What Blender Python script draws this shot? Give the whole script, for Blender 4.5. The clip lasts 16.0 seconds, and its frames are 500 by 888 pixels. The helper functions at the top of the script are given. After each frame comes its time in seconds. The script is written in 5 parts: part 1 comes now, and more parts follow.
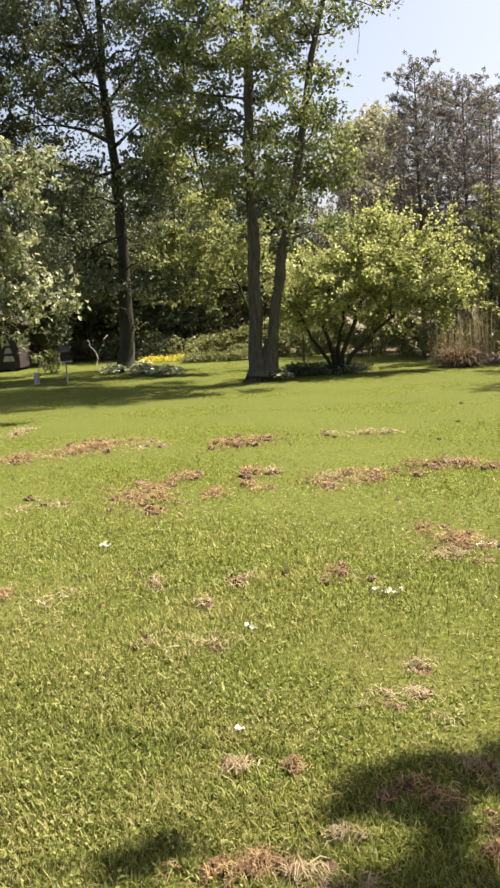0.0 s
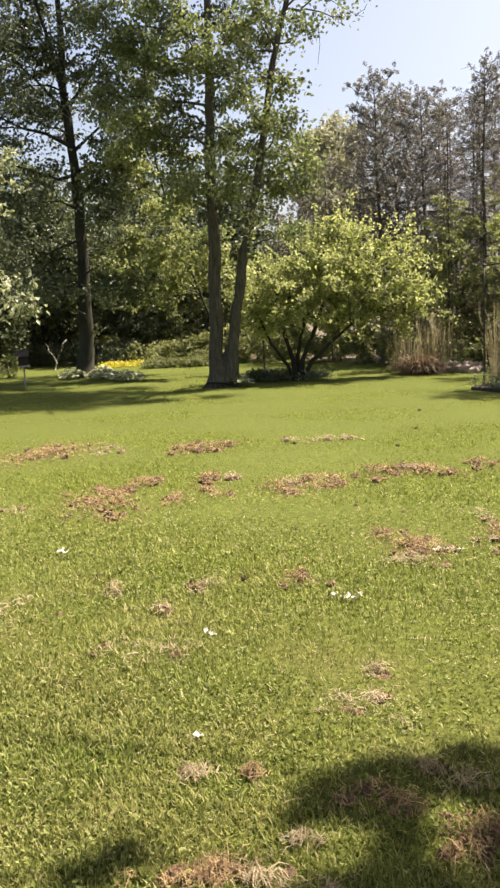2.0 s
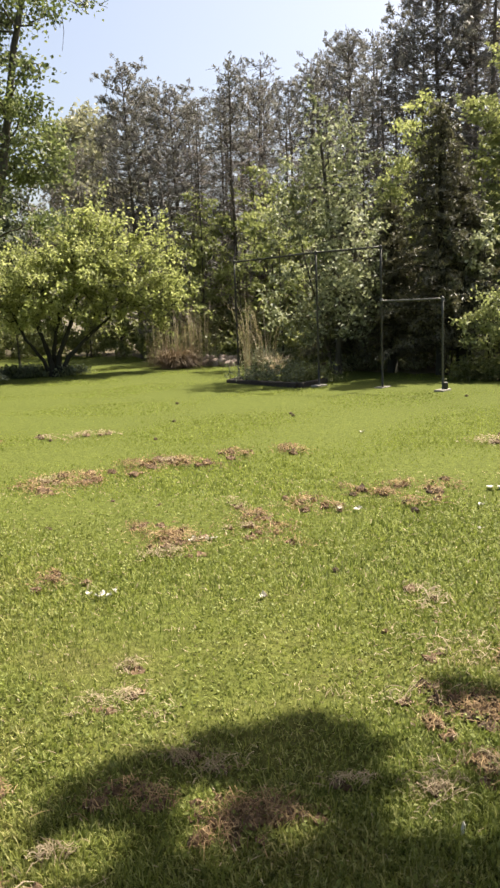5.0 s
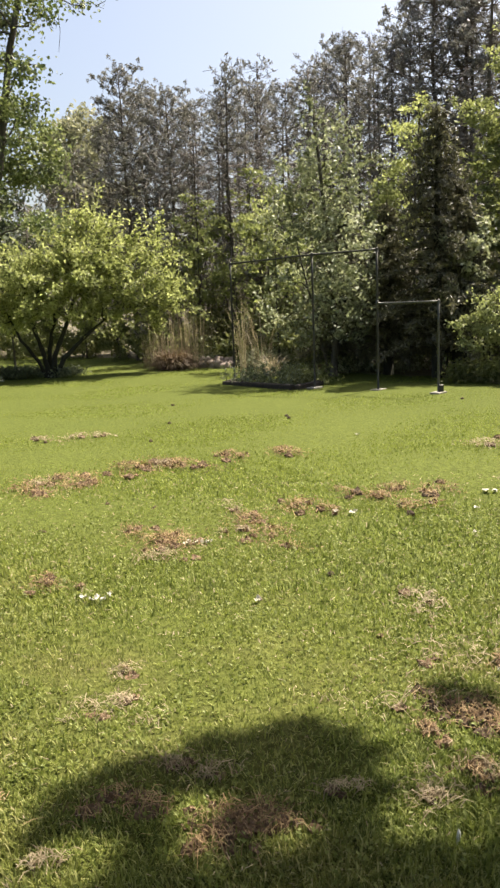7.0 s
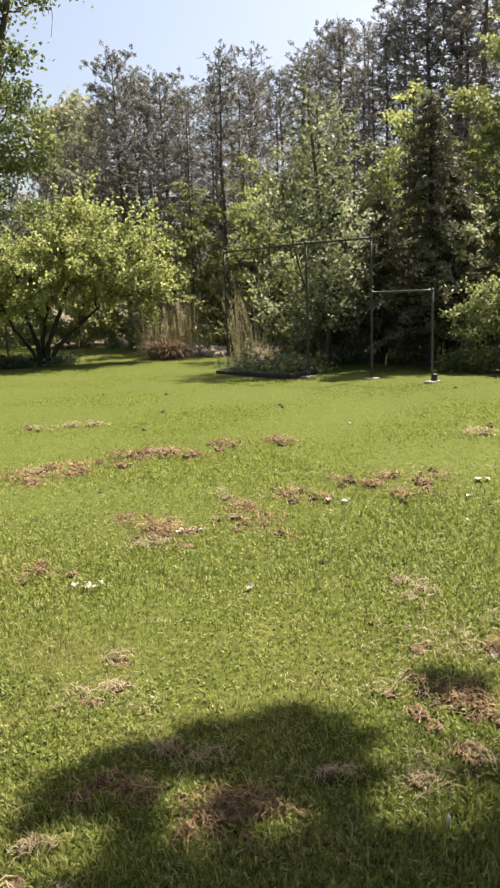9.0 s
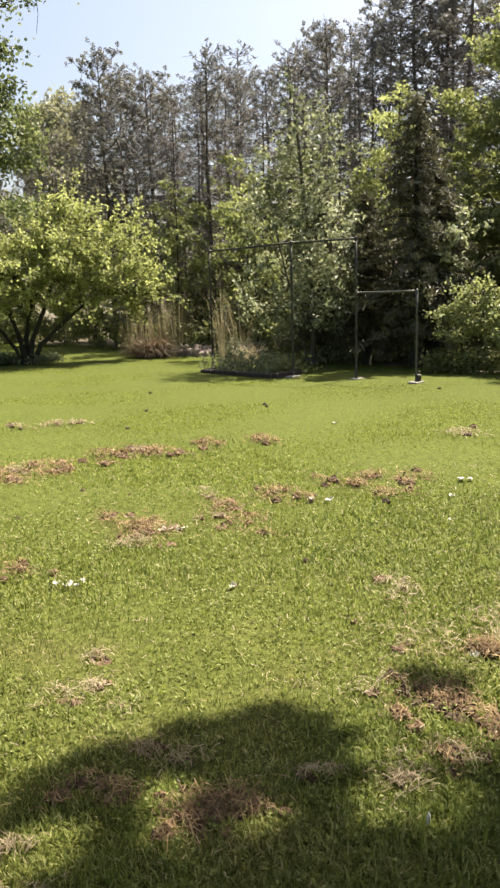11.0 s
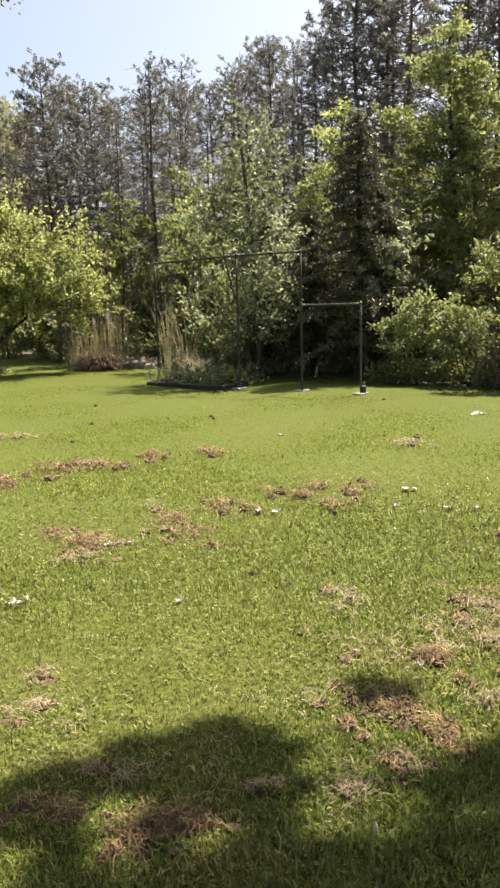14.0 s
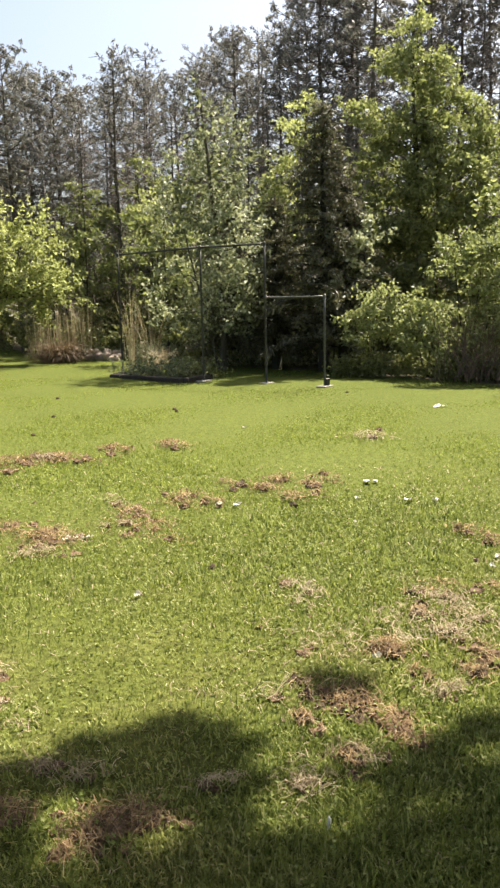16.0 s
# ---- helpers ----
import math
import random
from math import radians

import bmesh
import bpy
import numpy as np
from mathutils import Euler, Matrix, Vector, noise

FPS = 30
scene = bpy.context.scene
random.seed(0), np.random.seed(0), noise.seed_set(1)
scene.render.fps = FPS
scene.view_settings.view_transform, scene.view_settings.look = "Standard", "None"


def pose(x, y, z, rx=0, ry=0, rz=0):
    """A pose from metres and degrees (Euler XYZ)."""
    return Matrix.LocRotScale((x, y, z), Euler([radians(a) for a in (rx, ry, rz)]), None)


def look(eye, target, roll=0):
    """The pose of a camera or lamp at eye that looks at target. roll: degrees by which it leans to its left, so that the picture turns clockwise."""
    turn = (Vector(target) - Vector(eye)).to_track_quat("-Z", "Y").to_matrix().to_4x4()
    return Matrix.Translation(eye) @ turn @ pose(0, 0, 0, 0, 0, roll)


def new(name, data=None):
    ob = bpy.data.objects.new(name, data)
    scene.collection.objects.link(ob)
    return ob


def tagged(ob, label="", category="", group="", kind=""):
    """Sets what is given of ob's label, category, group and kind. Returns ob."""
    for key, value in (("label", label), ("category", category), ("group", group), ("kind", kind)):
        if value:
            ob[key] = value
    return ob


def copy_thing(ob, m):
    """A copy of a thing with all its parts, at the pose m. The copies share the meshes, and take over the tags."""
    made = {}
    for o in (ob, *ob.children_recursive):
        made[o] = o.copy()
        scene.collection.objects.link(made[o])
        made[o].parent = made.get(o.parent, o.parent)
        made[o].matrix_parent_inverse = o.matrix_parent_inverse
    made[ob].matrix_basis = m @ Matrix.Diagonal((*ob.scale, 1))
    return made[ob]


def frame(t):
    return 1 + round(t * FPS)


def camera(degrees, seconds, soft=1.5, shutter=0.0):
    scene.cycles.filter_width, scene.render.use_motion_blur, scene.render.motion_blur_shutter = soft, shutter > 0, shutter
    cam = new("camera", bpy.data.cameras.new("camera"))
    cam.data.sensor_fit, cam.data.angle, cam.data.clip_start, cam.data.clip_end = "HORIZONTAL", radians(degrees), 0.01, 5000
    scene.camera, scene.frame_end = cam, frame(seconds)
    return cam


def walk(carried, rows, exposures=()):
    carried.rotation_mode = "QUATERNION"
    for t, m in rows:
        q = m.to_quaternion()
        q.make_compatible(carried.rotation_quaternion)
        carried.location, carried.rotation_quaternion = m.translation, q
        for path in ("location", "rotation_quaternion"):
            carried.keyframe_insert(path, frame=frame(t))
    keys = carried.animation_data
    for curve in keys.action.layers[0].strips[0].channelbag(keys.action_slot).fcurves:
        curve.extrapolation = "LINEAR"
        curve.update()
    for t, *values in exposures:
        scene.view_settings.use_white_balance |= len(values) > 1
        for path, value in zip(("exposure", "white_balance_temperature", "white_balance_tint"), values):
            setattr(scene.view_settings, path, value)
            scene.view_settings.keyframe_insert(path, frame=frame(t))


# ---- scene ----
cam = camera(34.4, 16.0, 2.6)
PATH = [
    (0, (-0.007, 0.007, 1.491), (-0.025, 1.982, 1.181), -3.4),
    (0.5, (-0.008, -0.007, 1.501), (-0.024, 1.973, 1.218), -3.0),
    (1, (-0.004, -0.007, 1.499), (-0.019, 1.971, 1.199), -3.0),
    (1.5, (0.001, -0.006, 1.497), (0.043, 1.972, 1.203), -2.7),
    (2, (-0.005, 0.011, 1.486), (0.076, 1.987, 1.186), -2.8),
    (2.5, (0.01, 0.016, 1.482), (0.247, 1.978, 1.179), -2.3),
    (3, (0.037, 0.011, 1.481), (0.384, 1.955, 1.168), -3.1),
    (3.5, (0.053, 0.019, 1.473), (0.544, 1.93, 1.148), -3.0),
    (4, (0.075, 0.008, 1.476), (0.619, 1.898, 1.116), -3.4),
    (4.5, (0.09, 0.055, 1.465), (0.712, 1.926, 1.124), -2.5),
    (5, (0.087, 0.036, 1.471), (0.73, 1.899, 1.133), -2.4),
    (5.2, (0.097, 0.053, 1.455), (0.757, 1.913, 1.135), -2.3),
    (7.3, (0.094, 0.05, 1.48), (0.744, 1.912, 1.144), -2.2),
    (7.5, (0.093, 0.049, 1.476), (0.734, 1.916, 1.151), -2.2),
    (8, (0.096, 0.034, 1.477), (0.734, 1.902, 1.157), -2.3),
    (8.5, (0.093, 0.042, 1.472), (0.722, 1.908, 1.123), -2.4),
    (8.7, (0.099, 0.048, 1.47), (0.758, 1.902, 1.112), -2.3),
    (10.8, (0.119, 0.061, 1.451), (0.792, 1.908, 1.083), -1.7),
    (11, (0.116, 0.061, 1.456), (0.816, 1.899, 1.094), -1.6),
    (11.5, (0.106, 0.054, 1.463), (0.807, 1.89, 1.095), -1.6),
    (12, (0.112, 0.051, 1.468), (0.84, 1.881, 1.123), -1.9),
    (12.5, (0.109, 0.053, 1.463), (0.796, 1.908, 1.17), -2.4),
    (13, (0.11, 0.056, 1.464), (0.815, 1.902, 1.149), -2.0),
    (13.5, (0.131, 0.072, 1.453), (0.92, 1.879, 1.114), -1.7),
    (14, (0.126, 0.06, 1.46), (0.948, 1.852, 1.123), -1.5),
    (14.5, (0.121, 0.056, 1.466), (0.946, 1.841, 1.105), -0.9),
    (15, (0.154, 0.091, 1.44), (1.0, 1.87, 1.092), -2.3),
    (15.5, (0.148, 0.067, 1.456), (1.031, 1.825, 1.096), -2.3),
    (16, (0.171, 0.063, 1.459), (1.065, 1.815, 1.102), -1.2),
]
walk(cam, [(t, look(eye, target, roll)) for t, eye, target, roll in PATH],
     exposures=[(0, 1.54, 7200, 16.5), (2.5, 1.50, 7150, 16), (4.5, 1.43, 7000, 13), (9, 1.39, 6950, 11.5), (11.3, 1.50, 6950, 12), (12.5, 1.38, 6950, 11.5), (14, 1.46, 6950, 11.5), (16, 1.58, 6950, 10.5)])

# ---- sky, sun and exposure ----
SUN_EL, SUN_AZ = 59.0, 66.0          # degrees above the horizon, degrees clockwise from +y
world = bpy.data.worlds.new("sky")
scene.world = world
world.use_nodes = True
wn = world.node_tree
sky = wn.nodes.new("ShaderNodeTexSky")
sky.sky_type = 'NISHITA'
sky.sun_disc = False
sky.sun_elevation = radians(SUN_EL)
sky.sun_rotation = radians(SUN_AZ)
sky.air_density = 1.0
sky.dust_density = 4.0
sky.ozone_density = 1.0
bg = wn.nodes["Background"]
bg.inputs["Strength"].default_value = 0.080
wn.links.new(sky.outputs[0], bg.inputs[0])
to_sun = Vector((math.sin(radians(SUN_AZ)) * math.cos(radians(SUN_EL)),
                 math.cos(radians(SUN_AZ)) * math.cos(radians(SUN_EL)), math.sin(radians(SUN_EL))))
sun_data = bpy.data.lights.new("sun", 'SUN')
sun_data.energy, sun_data.angle, sun_data.color = 5.0, radians(0.55), (1.0, 0.95, 0.86)
sun_lamp = new("sun", sun_data)
sun_lamp.matrix_world = look(to_sun * 60, (0, 0, 0))

# ---- materials ----


def nodes_of(name):
    m = bpy.data.materials.new(name)
    m.use_nodes = True
    return m, m.node_tree.nodes, m.node_tree.links, m.node_tree.nodes["Principled BSDF"]


def ramp(nodes, stops):
    r = nodes.new("ShaderNodeValToRGB")
    e = r.color_ramp.elements
    while len(e) < len(stops):
        e.new(0.5)
    for k, (at, col) in zip(e, stops):
        k.position, k.color = at, (*col, 1)
    return r


def world_noise(nodes, links, scale, detail=3.0, stretch=(1, 1, 1), rough=0.55):
    g = nodes.new("ShaderNodeNewGeometry")
    mp = nodes.new("ShaderNodeMapping")
    mp.inputs["Scale"].default_value = stretch
    links.new(g.outputs["Position"], mp.inputs["Vector"])
    n = nodes.new("ShaderNodeTexNoise")
    n.inputs["Scale"].default_value = scale
    n.inputs["Detail"].default_value = detail
    n.inputs["Roughness"].default_value = rough
    links.new(mp.outputs[0], n.inputs["Vector"])
    return n


def mix_rgb(nodes, links, fac, a, b, kind='MIX'):
    m = nodes.new("ShaderNodeMix")
    m.data_type, m.blend_type = 'RGBA', kind
    for src, dst in ((fac, m.inputs[0]), (a, m.inputs[6]), (b, m.inputs[7])):
        if isinstance(src, bpy.types.NodeSocket):
            links.new(src, dst)
        elif isinstance(src, tuple):
            dst.default_value = (*src, 1)
        else:
            dst.default_value = src
    return m.outputs[2]


def leaf_mat(name, dark, mid, light, through_light=0.4, rough=0.52, patch=0.6, glow=(1.05, 1.06, 0.84)):
    """Leaves: each island has its own tint, large patches drift in hue, and light passes through."""
    m, n, l, p = nodes_of(name)
    g = n.new("ShaderNodeNewGeometry")
    r = ramp(n, [(0.0, dark), (0.45, mid), (1.0, light)])
    big = world_noise(n, l, patch, 2.0)
    add = n.new("ShaderNodeMath")
    add.operation = 'MULTIPLY_ADD'
    l.new(big.outputs["Fac"], add.inputs[0])
    add.inputs[1].default_value = 1.3
    sub = n.new("ShaderNodeMath")
    sub.operation = 'MULTIPLY_ADD'
    l.new(g.outputs["Random Per Island"], sub.inputs[0])
    sub.inputs[1].default_value, sub.inputs[2].default_value = 0.7, -0.5
    l.new(sub.outputs[0], add.inputs[2])
    l.new(add.outputs[0], r.inputs[0])
    l.new(r.outputs[0], p.inputs["Base Color"])
    p.inputs["Roughness"].default_value = rough
    p.inputs["Specular IOR Level"].default_value = 0.45
    t = n.new("ShaderNodeBsdfTranslucent")
    warm = mix_rgb(n, l, 1.0, r.outputs[0], glow, 'MULTIPLY')
    l.new(warm, t.inputs["Color"])
    ms = n.new("ShaderNodeMixShader")
    ms.inputs[0].default_value = through_light
    l.new(p.outputs[0], ms.inputs[1])
    l.new(t.outputs[0], ms.inputs[2])
    l.new(ms.outputs[0], n["Material Output"].inputs["Surface"])
    return m


def bark_mat(name, dark, light, scale=9.0, bump=0.6):
    m, n, l, p = nodes_of(name)
    grain = world_noise(n, l, scale, 6.0, (1, 1, 0.22), 0.65)
    blot = world_noise(n, l, 1.3, 2.0)
    r = ramp(n, [(0.3, dark), (0.7, light)])
    l.new(grain.outputs["Fac"], r.inputs[0])
    c = mix_rgb(n, l, blot.outputs["Fac"], r.outputs[0], mix_rgb(n, l, 0.45, r.outputs[0], (0.12, 0.13, 0.09)))
    l.new(c, p.inputs["Base Color"])
    p.inputs["Roughness"].default_value = 0.95
    p.inputs["Specular IOR Level"].default_value = 0.12
    b = n.new("ShaderNodeBump")
    b.inputs["Strength"].default_value, b.inputs["Distance"].default_value = bump, 0.03
    l.new(grain.outputs["Fac"], b.inputs["Height"])
    l.new(b.outputs[0], p.inputs["Normal"])
    return m


def plain_mat(name, a, b, scale=12.0, rough=0.7, metal=0.0, bump=0.2, stretch=(1, 1, 1)):
    m, n, l, p = nodes_of(name)
    fine = world_noise(n, l, scale, 5.0, stretch)
    wear = world_noise(n, l, scale * 0.15, 2.0)
    r = ramp(n, [(0.3, a), (0.72, b)])
    s = n.new("ShaderNodeMath")
    s.operation = 'MULTIPLY_ADD'
    l.new(wear.outputs["Fac"], s.inputs[0])
    s.inputs[1].default_value = 0.6
    h = n.new("ShaderNodeMath")
    h.operation = 'MULTIPLY_ADD'
    l.new(fine.outputs["Fac"], h.inputs[0])
    h.inputs[1].default_value, h.inputs[2].default_value = 0.7, -0.15
    l.new(h.outputs[0], s.inputs[2])
    l.new(s.outputs[0], r.inputs[0])
    l.new(r.outputs[0], p.inputs["Base Color"])
    p.inputs["Roughness"].default_value, p.inputs["Metallic"].default_value = rough, metal
    bp = n.new("ShaderNodeBump")
    bp.inputs["Strength"].default_value, bp.inputs["Distance"].default_value = bump, 0.01
    l.new(fine.outputs["Fac"], bp.inputs["Height"])
    l.new(bp.outputs[0], p.inputs["Normal"])
    return m


def lawn_mat(name, blades, calm=0.0):
    """Mown lawn, the same drifting patches for the soil sheet and for the blades on it."""
    m, n, l, p = nodes_of(name)
    big = world_noise(n, l, 0.35, 3.0)
    mid = world_noise(n, l, 1.7, 4.0)
    streak = world_noise(n, l, 0.8, 3.0, (0.35, 1.6, 1))
    # soil tones are darkened in place of the shade between blades
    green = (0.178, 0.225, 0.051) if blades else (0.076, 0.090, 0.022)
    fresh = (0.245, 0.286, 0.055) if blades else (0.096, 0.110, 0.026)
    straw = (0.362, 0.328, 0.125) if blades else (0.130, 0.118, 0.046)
    r1 = ramp(n, [(0.28, green), (0.78, fresh)])
    l.new(big.outputs["Fac"], r1.inputs[0])
    f = ramp(n, [(0.47, (0.04, 0.04, 0.04)), (0.80, (0.6, 0.6, 0.6))])
    # drier towards the left of the lawn
    geo = n.new("ShaderNodeNewGeometry")
    sep = n.new("ShaderNodeSeparateXYZ")
    l.new(geo.outputs["Position"], sep.inputs[0])
    dry = n.new("ShaderNodeMapRange")
    dry.inputs["From Min"].default_value, dry.inputs["From Max"].default_value = 2.2, -1.0
    dry.inputs["To Min"].default_value, dry.inputs["To Max"].default_value = -0.10, 0.15
    l.new(sep.outputs["X"], dry.inputs["Value"])
    near = n.new("ShaderNodeMapRange")
    near.inputs["From Min"].default_value, near.inputs["From Max"].default_value = 10.0, 4.0
    near.inputs["To Min"].default_value, near.inputs["To Max"].default_value = -0.18, 0.0
    l.new(sep.outputs["Y"], near.inputs["Value"])
    sum2 = n.new("ShaderNodeMath")
    l.new(dry.outputs[0], sum2.inputs[0])
    l.new(near.outputs[0], sum2.inputs[1])
    tot = n.new("ShaderNodeMath")
    l.new(mid.outputs["Fac"], tot.inputs[0])
    l.new(sum2.outputs[0], tot.inputs[1])
    l.new(tot.outputs[0], f.inputs[0])
    c = mix_rgb(n, l, f.outputs[0], r1.outputs[0], straw)
    f2 = ramp(n, [(0.50, (0, 0, 0)), (0.75, (0.35, 0.35, 0.35))])
    l.new(streak.outputs["Fac"], f2.inputs[0])
    c = mix_rgb(n, l, f2.outputs[0], c, green)
    # lusher, slightly brighter green towards the trees
    lush = n.new("ShaderNodeMapRange")
    lush.inputs["From Min"].default_value, lush.inputs["From Max"].default_value = 2.6, 6.0
    lush.inputs["To Min"].default_value, lush.inputs["To Max"].default_value = 0.0, 0.65
    l.new(sep.outputs["Y"], lush.inputs["Value"])
    c = mix_rgb(n, l, lush.outputs[0], c, (0.232, 0.282, 0.058) if blades else (0.094, 0.116, 0.027))
    if blades:
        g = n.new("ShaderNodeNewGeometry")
        # the palest, bluer blades carry glints put into their colour
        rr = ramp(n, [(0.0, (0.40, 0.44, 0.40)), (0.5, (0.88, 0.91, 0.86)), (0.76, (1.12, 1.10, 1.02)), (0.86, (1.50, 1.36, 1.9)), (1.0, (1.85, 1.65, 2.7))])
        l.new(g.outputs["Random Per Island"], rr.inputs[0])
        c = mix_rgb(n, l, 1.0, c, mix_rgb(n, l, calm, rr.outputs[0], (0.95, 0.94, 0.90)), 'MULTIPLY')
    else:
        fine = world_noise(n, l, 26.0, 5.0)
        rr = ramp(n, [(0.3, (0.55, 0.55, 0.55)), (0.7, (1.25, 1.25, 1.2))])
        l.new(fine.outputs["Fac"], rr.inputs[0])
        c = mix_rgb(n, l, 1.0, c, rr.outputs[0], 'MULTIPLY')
        b = n.new("ShaderNodeBump")
        b.inputs["Strength"].default_value, b.inputs["Distance"].default_value = 0.8, 0.03
        l.new(fine.outputs["Fac"], b.inputs["Height"])
        l.new(b.outputs[0], p.inputs["Normal"])
    l.new(c, p.inputs["Base Color"])
    p.inputs["Roughness"].default_value = 0.6 if blades else 0.9
    p.inputs["Specular IOR Level"].default_value = 0.25 - 0.2 * calm if blades else 0.05
    if blades:
        t = n.new("ShaderNodeBsdfTranslucent")
        l.new(c, t.inputs["Color"])
        ms = n.new("ShaderNodeMixShader")
        ms.inputs[0].default_value = 0.45
        l.new(p.outputs[0], ms.inputs[1])
        l.new(t.outputs[0], ms.inputs[2])
        l.new(ms.outputs[0], n["Material Output"].inputs["Surface"])
    return m


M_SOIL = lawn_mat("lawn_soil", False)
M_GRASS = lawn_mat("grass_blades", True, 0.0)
M_GRASSFAR = lawn_mat("calm_grass_blades", True, 0.85)
M_CLOVER = leaf_mat("clover_leaves", (0.12, 0.16, 0.035), (0.20, 0.235, 0.05), (0.30, 0.33, 0.10), 0.35, 0.6, 1.2)
M_FLOOR = plain_mat("forest_floor", (0.05, 0.045, 0.02), (0.13, 0.10, 0.055), 6.0, 0.95, 0, 0.8)
M_THATCH = leaf_mat("dead_grass", (0.060, 0.032, 0.015), (0.215, 0.138, 0.067), (0.50, 0.36, 0.185), 0.2, 0.8, 11.0)
M_CLOD = plain_mat("turned_soil", (0.030, 0.019, 0.011), (0.12, 0.078, 0.044), 60.0, 0.95, 0, 0.9)
M_TURF = plain_mat("matted_turf", (0.055, 0.032, 0.018), (0.225, 0.145, 0.080), 70.0, 0.95, 0, 0.9)
M_WHITE = plain_mat("bleached_leaf", (0.44, 0.42, 0.34), (0.72, 0.70, 0.61), 40.0, 0.6)
M_BARK = bark_mat("grey_brown_bark", (0.026, 0.022, 0.018), (0.140, 0.120, 0.100), 18.0, 1.4)
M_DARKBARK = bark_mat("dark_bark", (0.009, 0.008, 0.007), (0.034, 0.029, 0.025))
M_PINEBARK = bark_mat("pine_bark", (0.050, 0.038, 0.033), (0.15, 0.118, 0.103), 14.0)
M_DEADTWIG = bark_mat("dead_twigs", (0.19, 0.163, 0.152), (0.37, 0.325, 0.305), 20.0)
M_POPLAR = leaf_mat("fresh_green_leaves", (0.070, 0.098, 0.038), (0.160, 0.198, 0.080), (0.335, 0.37, 0.175), 0.42)
M_DARKLEAF = leaf_mat("deep_green_leaves", (0.036, 0.050, 0.027), (0.083, 0.104, 0.053), (0.19, 0.22, 0.118), 0.32)
M_APPLE = leaf_mat("apple_leaves", (0.185, 0.212, 0.075), (0.36, 0.395, 0.165), (0.56, 0.585, 0.32), 0.62)
M_SILVER = leaf_mat("silvery_leaves", (0.098, 0.116, 0.064), (0.245, 0.272, 0.160), (0.60, 0.62, 0.45), 0.34)
M_CRAB = leaf_mat("crab_apple_leaves", (0.085, 0.110, 0.058), (0.24, 0.270, 0.155), (0.62, 0.64, 0.46), 0.35, patch=1.6)
M_BRIGHT = leaf_mat("bright_green_leaves", (0.116, 0.140, 0.050), (0.246, 0.278, 0.112), (0.43, 0.455, 0.225), 0.48)
M_HEDGE = leaf_mat("hedge_leaves", (0.080, 0.097, 0.034), (0.17, 0.19, 0.072), (0.31, 0.32, 0.15), 0.45)
M_TOPIARY = leaf_mat("sunny_shrub_leaves", (0.105, 0.128, 0.049), (0.235, 0.268, 0.112), (0.41, 0.44, 0.225), 0.45)
# dark, so that the unseen crown overhead lets little light through
M_SHADELEAF = leaf_mat("dark_shading_leaves", (0.03, 0.045, 0.014), (0.06, 0.085, 0.025), (0.10, 0.13, 0.04), 0.15)
M_NEEDLE = leaf_mat("pine_needles", (0.098, 0.097, 0.096), (0.195, 0.190, 0.182), (0.33, 0.322, 0.305), 0.28)
M_HEMLOCK = leaf_mat("hemlock_needles", (0.046, 0.046, 0.030), (0.096, 0.094, 0.060), (0.185, 0.178, 0.116), 0.25)
M_WILLOW = leaf_mat("pale_willow_leaves", (0.21, 0.215, 0.15), (0.30, 0.30, 0.205), (0.41, 0.405, 0.285), 0.35)
M_REED = leaf_mat("dry_reeds", (0.20, 0.15, 0.09), (0.33, 0.26, 0.16), (0.50, 0.42, 0.29), 0.3, 0.7, 3.0)
M_RUST = leaf_mat("russet_grass", (0.055, 0.035, 0.02), (0.13, 0.085, 0.048), (0.26, 0.195, 0.12), 0.25, 0.7, 3.0)
M_PLUME = leaf_mat("dry_plumes", (0.17, 0.137, 0.095), (0.30, 0.25, 0.18), (0.48, 0.41, 0.31), 0.35, 0.7, 3.0)
M_YELLOW = leaf_mat("yellow_flowers", (0.45, 0.40, 0.03), (0.60, 0.54, 0.05), (0.72, 0.66, 0.12), 0.3)
M_HOSTA = leaf_mat("white_edged_leaves", (0.10, 0.14, 0.05), (0.34, 0.38, 0.22), (0.78, 0.78, 0.66), 0.3, 0.5, 9.0)
M_GREYLEAF = leaf_mat("grey_green_leaves", (0.081, 0.101, 0.061), (0.169, 0.196, 0.121), (0.324, 0.351, 0.23), 0.45)
# tall frame: weathered steel, its backlit darkness put into the colour
M_STEEL = plain_mat("backlit_weathered_steel", (0.030, 0.032, 0.028), (0.085, 0.080, 0.068), 40.0, 0.5, 0.6)
M_GALV = plain_mat("galvanised_steel", (0.060, 0.062, 0.055), (0.115, 0.115, 0.100), 40.0, 0.5, 0.5)
M_CONCRETE = plain_mat("weathered_concrete", (0.20, 0.185, 0.155), (0.36, 0.335, 0.285), 20.0, 0.9)
M_SHED = plain_mat("dark_stained_boards", (0.012, 0.009, 0.008), (0.034, 0.024, 0.020), 14.0, 0.8, 0, 0.3, (1, 1, 0.2))
M_GREYWOOD = plain_mat("weathered_grey_wood", (0.22, 0.20, 0.18), (0.40, 0.37, 0.33), 14.0, 0.85, 0, 0.3, (1, 1, 0.2))
M_TIMBER = plain_mat("old_landscape_timber", (0.025, 0.020, 0.016), (0.065, 0.052, 0.042), 14.0, 0.95)
M_STONE = plain_mat("pinkish_fieldstone", (0.22, 0.165, 0.135), (0.42, 0.34, 0.285), 9.0, 0.9, 0, 0.5)
M_REDTWIG = bark_mat("reddish_twigs", (0.085, 0.052, 0.046), (0.20, 0.135, 0.12), 20.0)
